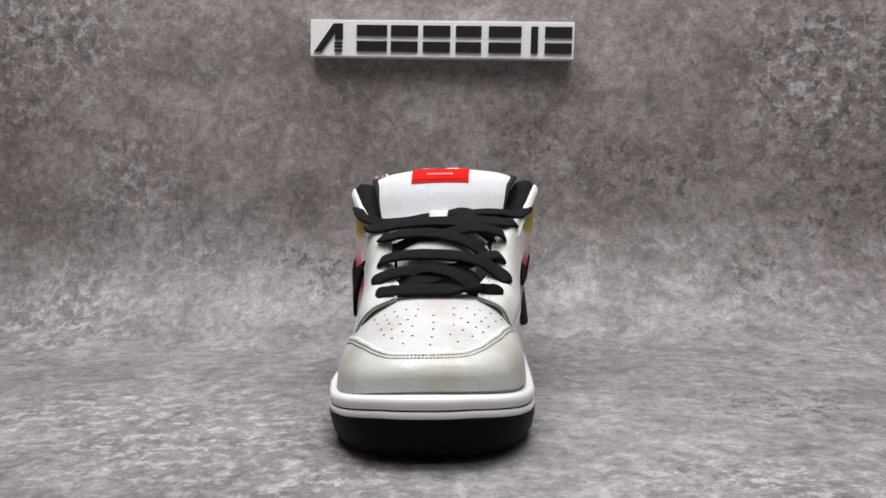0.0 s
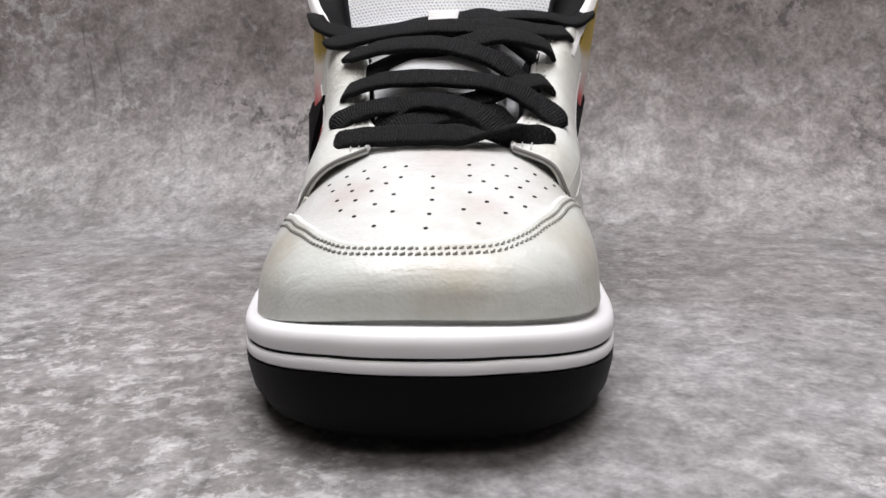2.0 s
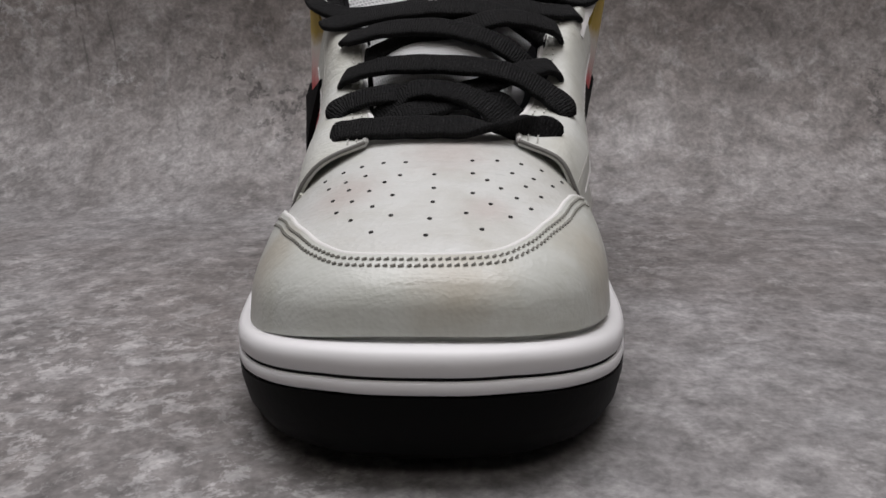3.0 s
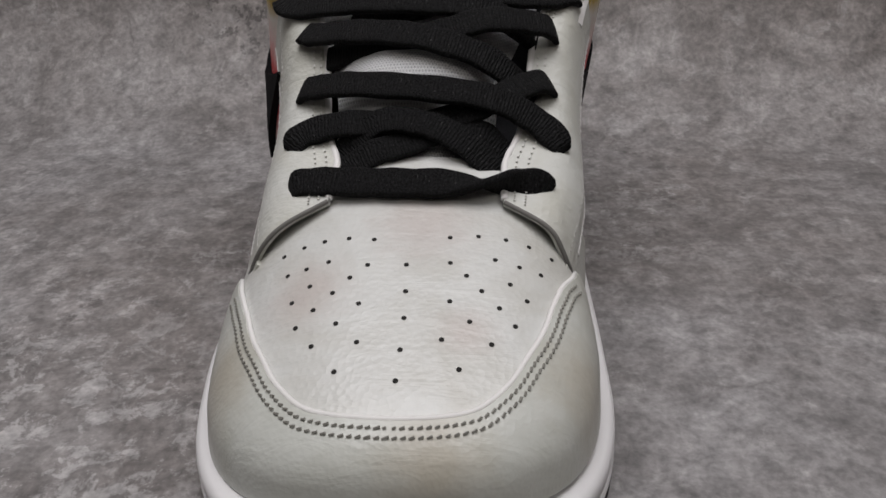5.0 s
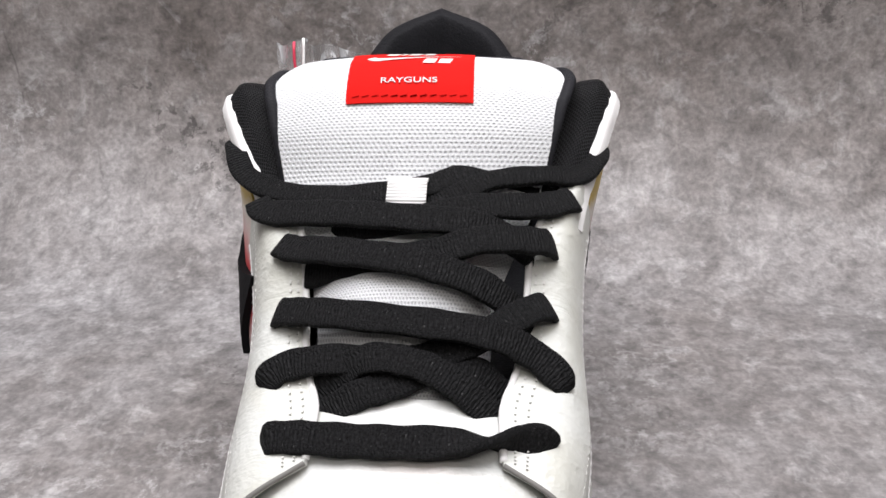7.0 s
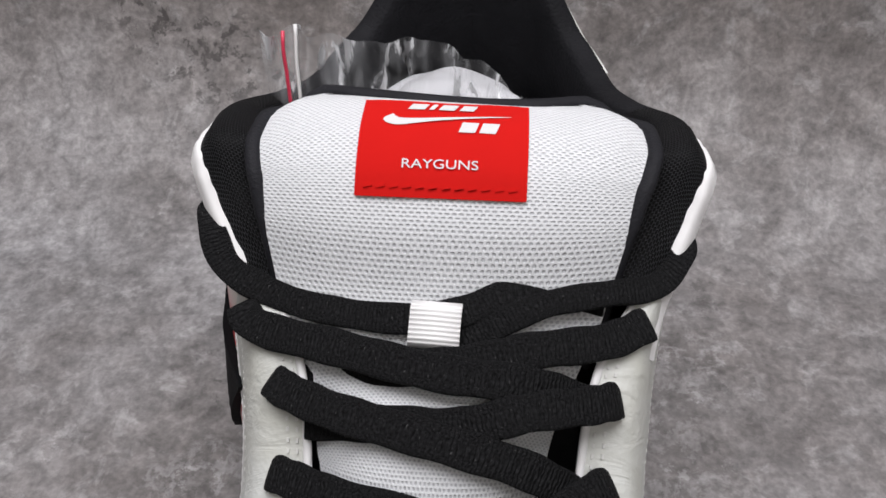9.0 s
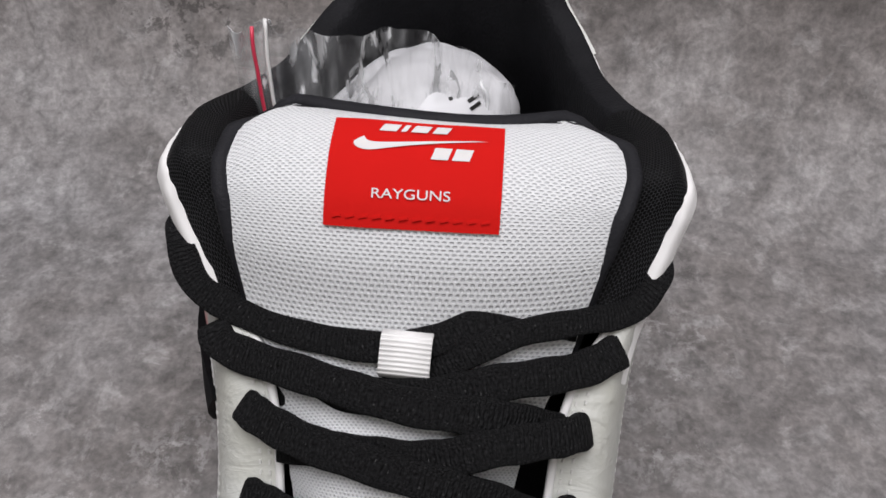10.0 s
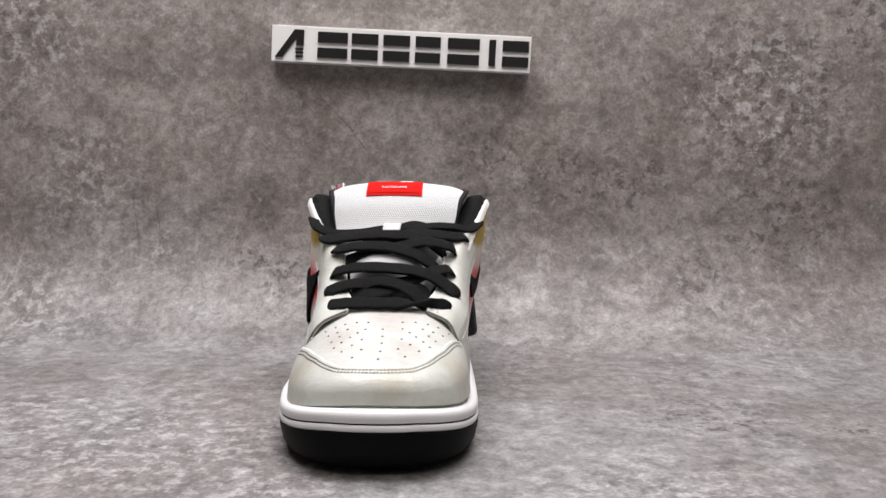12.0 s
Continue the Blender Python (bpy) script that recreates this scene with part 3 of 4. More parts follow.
def vamp():
    part("vamp", grid_mesh("vamp", lambda u, v: toe_point(0.0005 + 0.9995 * v, u), 64, 30, TOE_WHITE, flip=True), shoe, "white tumbled leather toe box with punched holes")

    def back(u, v):
        y = TOE_YC + 0.0235 * v
        r = 2 * u - 1
        return box_toe(r * TOE_A, y, abs(r))
    part("vamp_back", grid_mesh("vamp_back", back, 40, 8, TOE_WHITE), shoe)

    def cap(u, v):
        t = 0.004 + 0.992 * u
        r0 = seam_r(t)
        return toe_point(r0 + (0.9995 - r0) * v, t, 0.0013)
    part("toe_cap", grid_mesh("toe_cap", cap, 72, 14, CAP_GREY, 0.0014, flip=True), shoe, "pale grey leather toe cap with a worn sheen")
    # rolled pale edge of the cap
    edge = [toe_point(seam_r(0.004 + 0.992 * k / 72) - 0.004, 0.004 + 0.992 * k / 72, 0.0006) for k in range(73)]
    part("cap_edge", tube_mesh("cap_edge", edge, 0.0007, EDGE_WHITE, 6), shoe)
    # two rows of stitches, evenly spaced along the seam
    for d in (0.020, 0.046):
        fine = [toe_point(seam_r(t) + d, t, 0.0015) for t in [0.03 + 0.94 * k / 900 for k in range(901)]]
        run = [0.0]
        for p, q in zip(fine, fine[1:]):
            run.append(run[-1] + (q - p).length)
        count = 84
        boxes = []
        for k in range(count):
            at = [min(range(901), key=lambda i: abs(run[i] - run[-1] * (k + e) / count)) for e in (0.18, 0.82)]
            a, b = fine[at[0]], fine[at[1]]
            x = (b - a).normalized()
            z = (a - Vector((0.002, 0.41, 0.02))).normalized()
            yv = z.cross(x).normalized()
            m = Matrix((x, yv, x.cross(yv))).transposed().to_4x4()
            m.translation = (a + b) / 2
            boxes.append(box_verts(0, 0, 0, (b - a).length, 0.00042, 0.00045, m @ pose(0, 0, 0, 0, 0, 22)))
        part("stitching", join_boxes("stitching", boxes, THREAD_GREY), shoe, "row of grey thread stitches")


vamp()


def toe_at(x, y):
    """Point on the toe box over the plan place (x, y)."""
    dx, dy = (x - mid_x(y)) / TOE_A, max(0.0, TOE_YC - y) / (TOE_YC - TOE_Y0)
    r = (abs(dx) ** TOE_N + dy**TOE_N) ** (1 / TOE_N)
    base = 0.0236 + spring(y)
    p = edge_power(x - mid_x(y), y)
    e = max(0.0, 1 - r**p) ** (1 / p)
    return Vector((x, y, base + (crown(y) - base) * e))


def perforations():
    half = [(0.0092, 0.4032), (0.0158, 0.4039), (0.0222, 0.4036), (0.0276, 0.4028), (0.033, 0.4016), (0.0097, 0.3946), (0.0198, 0.3962), (0.0253, 0.3948), (0.0302, 0.394),
            (0.0135, 0.3906), (0.0232, 0.3888), (0.0170, 0.3861), (0.0269, 0.3845), (0.0102, 0.3828), (0.0209, 0.3814), (0.0147, 0.3772), (0.0243, 0.3768), (0.0091, 0.3722), (0.0194, 0.3714), (0.013, 0.3648)]
    places = [(0.0030 + x * 1.02, y + 0.0004) for x, y in half] + [(0.0030 - x * 0.95, y - 0.0006) for x, y in half]
    places += [(0.0028, 0.3943), (0.0034, 0.386), (0.0038, 0.3783), (0.0038, 0.3698), (0.0036, 0.3622)]
    bm = bmesh.new()
    bmesh.ops.create_cone(bm, cap_ends=True, segments=10, radius1=0.00052, radius2=0.00060, depth=0.0006)
    me = bpy.data.meshes.new("perforation")
    bm.to_mesh(me)
    bm.free()
    me.materials.append(HOLE)
    for x, y in [(x, y + 0.0024 * ((x - 0.003) / 0.033) ** 2) for x, y in places]:
        p = toe_at(x, y)
        n = (toe_at(x + 0.001, y) - p).cross(toe_at(x, y + 0.001) - p).normalized()
        ob = part("perforation", me, shoe)
        ob.matrix_world = Matrix.Translation(p - n * 0.00014) @ n.to_track_quat("Z", "Y").to_matrix().to_4x4()


perforations()

# quarter: foot and top edge of the side wall from the eyestay's front to the heel
FOOT_X = [0.0470, 0.0480, 0.0487, 0.0490, 0.0488, 0.0482, 0.0468, 0.0455, 0.0438, 0.0418, 0.0400, 0.0345, 0.0200, 0.0]
FOOT_Y = [0.4080, 0.4250, 0.4450, 0.4650, 0.4800, 0.4950, 0.5150, 0.5300, 0.5500, 0.5750, 0.5980, 0.6210, 0.6380, 0.6430]
TOP_X = [0.0365, 0.0395, 0.0420, 0.0425, 0.0445, 0.0478, 0.0552, 0.0592, 0.0580, 0.0515, 0.0465, 0.0385, 0.0220, 0.0]
TOP_Y = [0.4060, 0.4200, 0.4385, 0.4570, 0.4740, 0.4880, 0.5030, 0.5130, 0.5300, 0.5570, 0.5820, 0.6040, 0.6210, 0.6280]
TOP_Z = [0.0570, 0.0622, 0.0670, 0.0772, 0.0906, 0.0992, 0.1130, 0.1225, 0.1185, 0.1065, 0.0985, 0.1010, 0.1185, 0.1262]
STEPS = [k / 13 for k in range(14)]


def foot_at(s, side):
    y = knots(STEPS, FOOT_Y, s)
    return Vector((mid_x(y) + side * knots(STEPS, FOOT_X, s), y, 0.0240 + spring(y)))


def top_at(s, side):
    y = knots(STEPS, TOP_Y, s)
    tuck = knots([0.0, 0.12, 0.24, 0.38, 0.48, 1.0], [0.0, 0.0014, 0.0024, 0.0022, 0.0, 0.0], s) if side < 0 else 0.0
    return Vector((knots([0.40, 0.50, 0.56, 0.63], [0.0032, 0.0015, 0.001, 0.003], y) + side * (knots(STEPS, TOP_X, s) - tuck), y, knots(STEPS, TOP_Z, s)))


def wall_at(s, v, side, lift=0.0):
    a, b = foot_at(s, side), top_at(s, side)
    p = a.lerp(b, v)
    out = Vector((side, 0, 0)) if s < 0.75 else Vector((side * max(0.0, 1 - (s - 0.75) * 4), (s - 0.75) * 4, 0)).normalized()
    belly = knots([0, 0.28, 0.40, 0.6, 1], [0.001, 0.001, 0.0058 if side < 0 else 0.0010, 0.0034 if side < 0 else 0.0016, 0.001], s) * math.sin(math.pi * min(1, v * (1.18 if side < 0 else 1.02))) + lift
    if side > 0 and s < 0.12:
        p.x -= 0.0022 * (1 - s / 0.12) * v
    return p + out * belly


def quarters():
    for side in (-1, 1):
        fl = side > 0
        part("quarter", grid_mesh("quarter", lambda u, v: wall_at(0.06 + 0.94 * u, v * knots([0, 0.33, 0.41, 1], [0.84, 0.84, 0.965, 0.965], u), side), 78, 22, DYED, 0.0016, flip=not fl), shoe, "white quarter panel dyed yellow and red")
        # heel counter and lower overlay in plain white leather
        def overlay(u, v):
            s = 0.0 + 0.25 * u
            top = knots([0, 0.25, 0.6, 1.0], [0.84, 0.80, 0.36, 0.06], u)
            return wall_at(s, 0.01 + top * v, side, 0.0012)
        part("side_overlay", grid_mesh("side_overlay", overlay, 26, 14, STAY_WHITE, 0.0013, flip=not fl), shoe, "white leather overlay along the sole")
        # tapering side stripe, a thick black band that sweeps back
        def stripe(u, v):
            s = 0.34 + 0.52 * u + 0.030 * (1 - v) * (1 - u) - 0.02 * v * (1 - u)
            lo = knots([0, 0.10, 0.30, 1.0], [0.30, 0.22, 0.30, 0.74] if side < 0 else [0.52, 0.46, 0.42, 0.74], u)
            hi = knots([0, 0.10, 0.30, 1.0], [0.82, 0.70, 0.52, 0.76], u)
            return wall_at(s, lo + (hi - lo) * v, side, 0.0026 if side < 0 else 0.0012)
        part("side_stripe", grid_mesh("side_stripe", stripe, 34, 8, BLACK_LEATHER, 0.0024, flip=not fl), shoe, "black tapering side stripe")
        def heel(u, v):
            s = 0.80 + 0.20 * u
            return wall_at(s, 0.01 + 0.97 * v, side, 0.0012)
        part("heel_counter", grid_mesh("heel_counter", heel, 16, 14, STAY_WHITE, 0.0013, flip=not fl), shoe, "white leather heel counter")


quarters()

STAY_Y = [0.405, 0.413, 0.4205, 0.430, 0.443, 0.457, 0.467, 0.476, 0.488]
STAY_IN = [0.0235, 0.0222, 0.0222, 0.0222, 0.0262, 0.0285, 0.0298, 0.0325, 0.0395]
STAY_Z = [0.0612, 0.0640, 0.0658, 0.0680, 0.0728, 0.0800, 0.0893, 0.0957, 0.1015]


def lace_height(x, y):
    """Top of the laces over the plan place."""
    z = knots([0.41, 0.422, 0.437, 0.455, 0.469, 0.485, 0.499, 0.515], [0.0625, 0.0682, 0.0720, 0.0818, 0.0952, 0.1022, 0.1095, 0.118], y)
    arch = knots([0.41, 0.43, 0.437, 0.4434, 0.454, 0.460, 0.466, 0.475, 0.485], [0.004, 0.004, 0.006, 0.0110, 0.0150, 0.0155, 0.0125, 0.0085, 0.004], y)
    return z + arch * (1 - min(1, abs(x - 0.003) / 0.036) ** 2)


def stay_point(u, v, side, lift=0.0):
    """Eyestay: u from its front end (0) to the collar (1), v from the side wall (0) over the fold to the throat (1)."""
    s = 0.012 + 0.385 * u
    o = wall_at(s, 0.70 + 0.10 * u if side > 0 else 0.66 + 0.10 * u, side, 0.0)
    f = top_at(s, side)
    yi = knots([0, 0.12, 0.5, 1.0], [0.4158, 0.4205, 0.452, 0.4885], u)
    i = Vector((0.0030 + side * knots(STAY_Y, STAY_IN, yi), yi, knots(STAY_Y, STAY_Z, yi) - 0.0004))
    fo = f + Vector((-side * 0.0005, 0, -0.0010))
    k = fo.lerp(i, 0.28) + Vector((0, 0, 0.0014))
    pts = [o, wall_at(s, 0.88 if side > 0 else 0.91, side, 0.0), k, i]
    q = v * 3
    a = min(int(q), 2)
    t = q - a
    p = [2 * pts[0] - pts[1], *pts, 2 * pts[3] - pts[2]][a:a + 4]
    r = 0.5 * (2 * p[1] + (p[2] - p[0]) * t + (2 * p[0] - 5 * p[1] + 4 * p[2] - p[3]) * t * t + (3 * p[1] - p[0] - 3 * p[2] + p[3]) * t**3)
    return r + Vector((side * (1 - v), 0, 0.5 + 0.5 * v)).normalized() * (0.0014 + lift)


def eyestays():
    for side in (-1, 1):
        part("eyestay", grid_mesh("eyestay", lambda u, v: stay_point(u, v, side), 54, 24, STAY_WHITE, 0.0018, flip=side < 0), shoe, "white leather eyestay with punched eyelets")
        # stitches along the throat and along the fold
        for v0, n0 in ((0.93, "stitching"), (0.86, "stitching"), (0.27, "stitching")):
            boxes = []
            lift = 0.0003 if v0 > 0.5 else -0.00018
            for k in range(44):
                u = 0.03 + 0.94 * (k + 0.5) / 44
                a, b = stay_point(u - 0.006, v0, side, lift), stay_point(u + 0.006, v0, side, lift)
                c = stay_point(u, v0 + 0.02, side, lift)
                x = (b - a).normalized()
                z = x.cross(c - a).normalized()
                m = Matrix((x, z.cross(x), z)).transposed().to_4x4()
                m.translation = (a + b) / 2
                boxes.append(box_verts(0, 0, 0, (b - a).length * 0.70, 0.00048, 0.0005, m))
            part(n0, join_boxes(n0, boxes, THREAD_WHITE), shoe, "row of white thread stitches")


    for side in (-1, 1):
        inner = [stay_point(0.03 + 0.97 * k / 60, 1.0, side, -0.0006 + 0.0002 * math.sin(k * 1.9)) for k in range(61)]
        part("cut_edge", tube_mesh("cut_edge", inner, 0.0010, EDGE_WHITE, 8), shoe, "pale cut edge of the eyestay along the throat")
        outer = [stay_point(0.10 + 0.90 * k / 90, 0.0, side, -0.0006 + 0.00012 * math.sin(k * 2.3)) for k in range(91)]
        part("cut_edge", tube_mesh("cut_edge", outer, 0.0008, EDGE_WHITE, 8), shoe, "pale scalloped outer edge of the eyestay")


eyestays()


def stay_front_edges():
    # dark tube drawing the raw leather edge together with its shadow line
    for side in (-1, 1):
        pts = [stay_point(0.0, 1 - k / 12, side, -0.0004) for k in range(13)] + [wall_at(0.004, 0.66 - 0.64 * k / 10, side, 0.0006) for k in range(11)]
        part("raw_edge_shadow", tube_mesh("raw_edge_shadow", spline(pts, 60), 0.0006, RAW_EDGE_SHADOW, 6), shoe, "grey raw leather edge of the eyestay with its painted shadow line")


stay_front_edges()


# collar
def collar():
    for side in (-1, 1):
        def lip(u, v):
            # pale cut edge of the collar, a rounded strip over the top of the wall
            s = 0.345 + 0.655 * u
            p = top_at(s, side)
            inn = Vector((-side * max(0.0, 1 - max(0, s - 0.75) * 4), -min(1, max(0, s - 0.75) * 4), 0)).normalized()
            wide = knots([0, 0.1, 0.25, 0.4, 1], [0.0050, 0.0042, 0.0030, 0.0012, 0.0010], u)
            a = math.pi * v
            return p + inn * (wide * v - 0.0003 * (1 - v)) + Vector((0, -0.001 * math.sin(a) if s < 0.5 else 0, 0.0012 * math.sin(a) - 0.0026 * (1 - v) + 0.0003 * math.sin(u * 170.0)))
        part("collar_edge", grid_mesh("collar_edge", lip, 60, 6, EDGE_WHITE, 0.0012, flip=side < 0), shoe, "white leather collar edge")

        def pad(u, v):
            s = 0.378 + 0.622 * u
            p = top_at(s, side)
            inn = Vector((-side * max(0.0, 1 - max(0, s - 0.75) * 4), -min(1, max(0, s - 0.75) * 4), 0)).normalized()
            start = knots([0, 0.1, 0.25, 0.4, 1], [0.0040, 0.0034, 0.0024, 0.0008, 0.0006], u)
            off = start + knots([0, 0.12, 0.30, 0.5, 1], [0.0, 0.0025, 0.0085, 0.0100, 0.0040], v) * knots([0, 0.2, 0.45, 1], [1.35, 1.4, 1.0, 0.9], u)
            rise = knots([0, 0.12, 0.30, 0.5, 1], [0.0, 0.0034, 0.0018, -0.008, -1], v)
            z = p.z + rise if v <= 0.5 else (p.z - 0.008) + (0.034 - (p.z - 0.008)) * (v - 0.5) / 0.5
            return Vector((p.x, p.y, 0)) + inn * off + Vector((0, 0.003 * math.sin(math.pi * min(1, v * 2)) * (1 - u) if s < 0.6 else 0, z))
        part("collar_lining", grid_mesh("collar_lining", lambda u, v: pad(0.46 * u, v), 40, 24, MESH_BLACK, uv=lambda u, v: (u * 0.09, v * 0.07), flip=side < 0), shoe, "padded black mesh collar lining")
        part("heel_lining", grid_mesh("heel_lining", lambda u, v: pad(0.46 + 0.54 * u, v), 40, 24, LINING, flip=side < 0), shoe, "smooth black heel lining")


collar()


def insole():
    pts = sole_outline(-0.007)
    me = mesh_of("insole", [(x, y, 0.033) for x, y in pts], [tuple(range(len(pts)))], LINING, smooth=False)
    part("insole", me, shoe, "black insole")


insole()

# tongue
TG_Y = [0.4120, 0.4280, 0.4400, 0.4520, 0.4620, 0.4720, 0.4815, 0.4900, 0.4985, 0.5085, 0.5170, 0.5225]
TG_Z = [0.0600, 0.0645, 0.0740, 0.0902, 0.0955, 0.0985, 0.1050, 0.1215, 0.1305, 0.1338, 0.1335, 0.1308]
TG_W = [0.0215, 0.0205, 0.0218, 0.0238, 0.0258, 0.0300, 0.0352, 0.0388, 0.0408, 0.0420, 0.0412, 0.0345]
TG_S = [k / 11 for k in range(12)]


def tongue_at(x, v, lift=0.0):
    """x: metres across; v: along, from the toe (0) to the top edge (1)."""
    w = knots(TG_S, TG_W, v)
    u = max(-1.0, min(1.0, x / w))
    y, z = knots(TG_S, TG_Y, v), knots(TG_S, TG_Z, v)
    y2, z2 = knots(TG_S, TG_Y, min(1, v + 0.01)), knots(TG_S, TG_Z, min(1, v + 0.01))
    y1, z1 = knots(TG_S, TG_Y, max(0, v - 0.01)), knots(TG_S, TG_Z, max(0, v - 0.01))
    t = Vector((0, y2 - y1, z2 - z1)).normalized()
    n = Vector((0, -t.z, t.y))
    drop = (0.0075 * min(1, 0.3 + v) + knots([0.0, 0.15, 0.32, 0.52, 1.0], [0.0, 0.004, 0.007, 0.0, 0.0], v)) * abs(u) ** 2.6
    wave = 0.0012 * math.sin(3.0 * u + 0.6) * max(0, v - 0.8) * 5
    q = max(0.0, min(1.0, (v - 0.72) / 0.28))
    p = Vector((0.0004 + x, y, z)) + n * (lift - drop * (1 - 0.62 * q))
    fold = 0.055 * max(0.0, abs(u) - 0.78) ** 2  # the corners turn down
    p.y += (0.0085 * min(abs(u), 0.86) ** 3 - 0.0012) * q * q - wave - fold * q
    p.z -= fold * q
    p.x += 0.0034 * max(0.0, u) ** 2 * max(0.0, min(1.0, (v - 0.45) / 0.4))
    return p


def tongue():
    f = lambda u, v: tongue_at((2 * u - 1) * knots(TG_S, TG_W, v), v)
    part("tongue_face", grid_mesh("tongue_face", f, 40, 70, MESH_WHITE, uv=lambda u, v: ((2 * u - 1) * 0.040, v * 0.155)), shoe, "padded white mesh tongue")

    def rear(u, v):
        w = knots(TG_S, TG_W, v)
        p = tongue_at((2 * u - 1) * w, v)
        return p + Vector((0, 0.010, -0.004)) * (1 - abs(2 * u - 1) ** 4) * min(1, 6 * (1 - v))
    part("tongue_back", grid_mesh("tongue_back", rear, 30, 50, LINING, flip=True), shoe, "black tongue lining")
    # binding tape round the free edge
    sunk = lambda v: 0.0004 - 0.0045 * max(0.0, (0.70 - v) / 0.22)
    edge = [tongue_at(-knots(TG_S, TG_W, v), v, sunk(v)) for v in [0.48 + 0.52 * k / 30 for k in range(30)]]
    top = [tongue_at((2 * k / 24 - 1) * TG_W[-1], 1.0, 0.0002) for k in range(25)]
    other = [tongue_at(knots(TG_S, TG_W, v), v, sunk(v)) for v in [1.0 - 0.52 * k / 30 for k in range(1, 31)]]
    part("tongue_binding", tube_mesh("tongue_binding", edge + top + other, 0.0018, BINDING, 10, flat=0.8), shoe, "black binding tape round the tongue")


tongue()

LABEL_V0, LABEL_V1, LABEL_X = 0.671, 0.900, -0.0003


def tongue_label():
    lab = part("label", grid_mesh("label", lambda u, v: tongue_at(LABEL_X + (2 * u - 1) * 0.0175, LABEL_V0 + (LABEL_V1 - LABEL_V0) * v, 0.0006 + 0.0001 * math.sin(9 * u)), 24, 20, RED, 0.0006), shoe, "red woven label with white lettering")
    boxes = []
    for k in range(12):
        x = -0.0164 + 0.0322 * (k + 0.5) / 12
        a, b = tongue_at(x - 0.0009, LABEL_V0 + 0.014, 0.0008), tongue_at(x + 0.0009, LABEL_V0 + 0.017, 0.0008)
        c = tongue_at(x, LABEL_V0 + 0.03, 0.0008)
        ex = (b - a).normalized()
        ez = ex.cross(c - a).normalized()
        m = Matrix((ex, ez.cross(ex), ez)).transposed().to_4x4()
        m.translation = (a + b) / 2
        boxes.append(box_verts(0, 0, 0, 0.0018, 0.0005, 0.0004, m))
    part("stitching", join_boxes("stitching", boxes, RED), lab, "row of red stitches")

    per_m = 1 / 0.150  # v per metre along the tongue

    def lay(name, me, x0, v0):
        for vert in me.vertices:
            vert.co = tongue_at(x0 + vert.co.x, v0 + vert.co.y * per_m, 0.0009 + vert.co.z)
        me.materials.clear()
        me.materials.append(WHITE_PRINT)
        part(name, me, lab)

    cu = bpy.data.curves.new("word", "FONT")
    cu.body, cu.size, cu.align_x, cu.extrude = "RAYGUNS", 0.0035, "CENTER", 0.00008
    tmp = bpy.data.objects.new("word", cu)
    scene.collection.objects.link(tmp)
    bpy.context.view_layer.update()
    me = bpy.data.meshes.new_from_object(tmp.evaluated_get(bpy.context.evaluated_depsgraph_get()))
    bpy.data.objects.remove(tmp)
    lay("lettering", me, -0.0005, LABEL_V0 + 0.045)

    def shape(name, poly, x0, v0):
        bm = bmesh.new()
        f = bm.faces.new([bm.verts.new((x, y, 0)) for x, y in poly])
        bmesh.ops.triangulate(bm, faces=[f])
        m2 = bpy.data.meshes.new(name)
        bm.to_mesh(m2)
        bm.free()
        lay(name, m2, x0, v0)
    # plain emblem: a tapering white sweep with bars beside it
    lower = spline([(-0.0108, 0.0045, 0), (-0.0126, 0.0022, 0), (-0.0122, 0.0002, 0), (-0.0098, -0.0010, 0), (-0.0060, -0.0003, 0), (0.0010, 0.0017, 0), (0.0143, 0.0051, 0)], 36)
    upper = spline([(0.0143, 0.0053, 0), (0.0010, 0.0031, 0), (-0.0060, 0.0021, 0), (-0.0090, 0.0022, 0), (-0.0101, 0.0030, 0), (-0.0108, 0.0045, 0)], 30)
    shape("emblem", [(p.x, p.y) for p in lower + upper[1:-1]], -0.0003, LABEL_V0 + 0.137)
    for k in range(2):
        shape("emblem_bar", [(0.0042 * k, 0), (0.0034 + 0.0042 * k, 0), (0.0042 + 0.0042 * k, 0.0038), (0.0008 + 0.0042 * k, 0.0038)], 0.0030, LABEL_V0 + 0.116)
    for k, (a, b) in enumerate(((0, 0.0036), (0.0045, 0.0056), (0.0066, 0.0100), (0.0110, 0.0140))):
        shape("emblem_bar", [(a, 0), (b, 0), (b + 0.0010, 0.0036), (a + 0.0010, 0.0036)], -0.0082, LABEL_V0 + 0.186)


tongue_label()


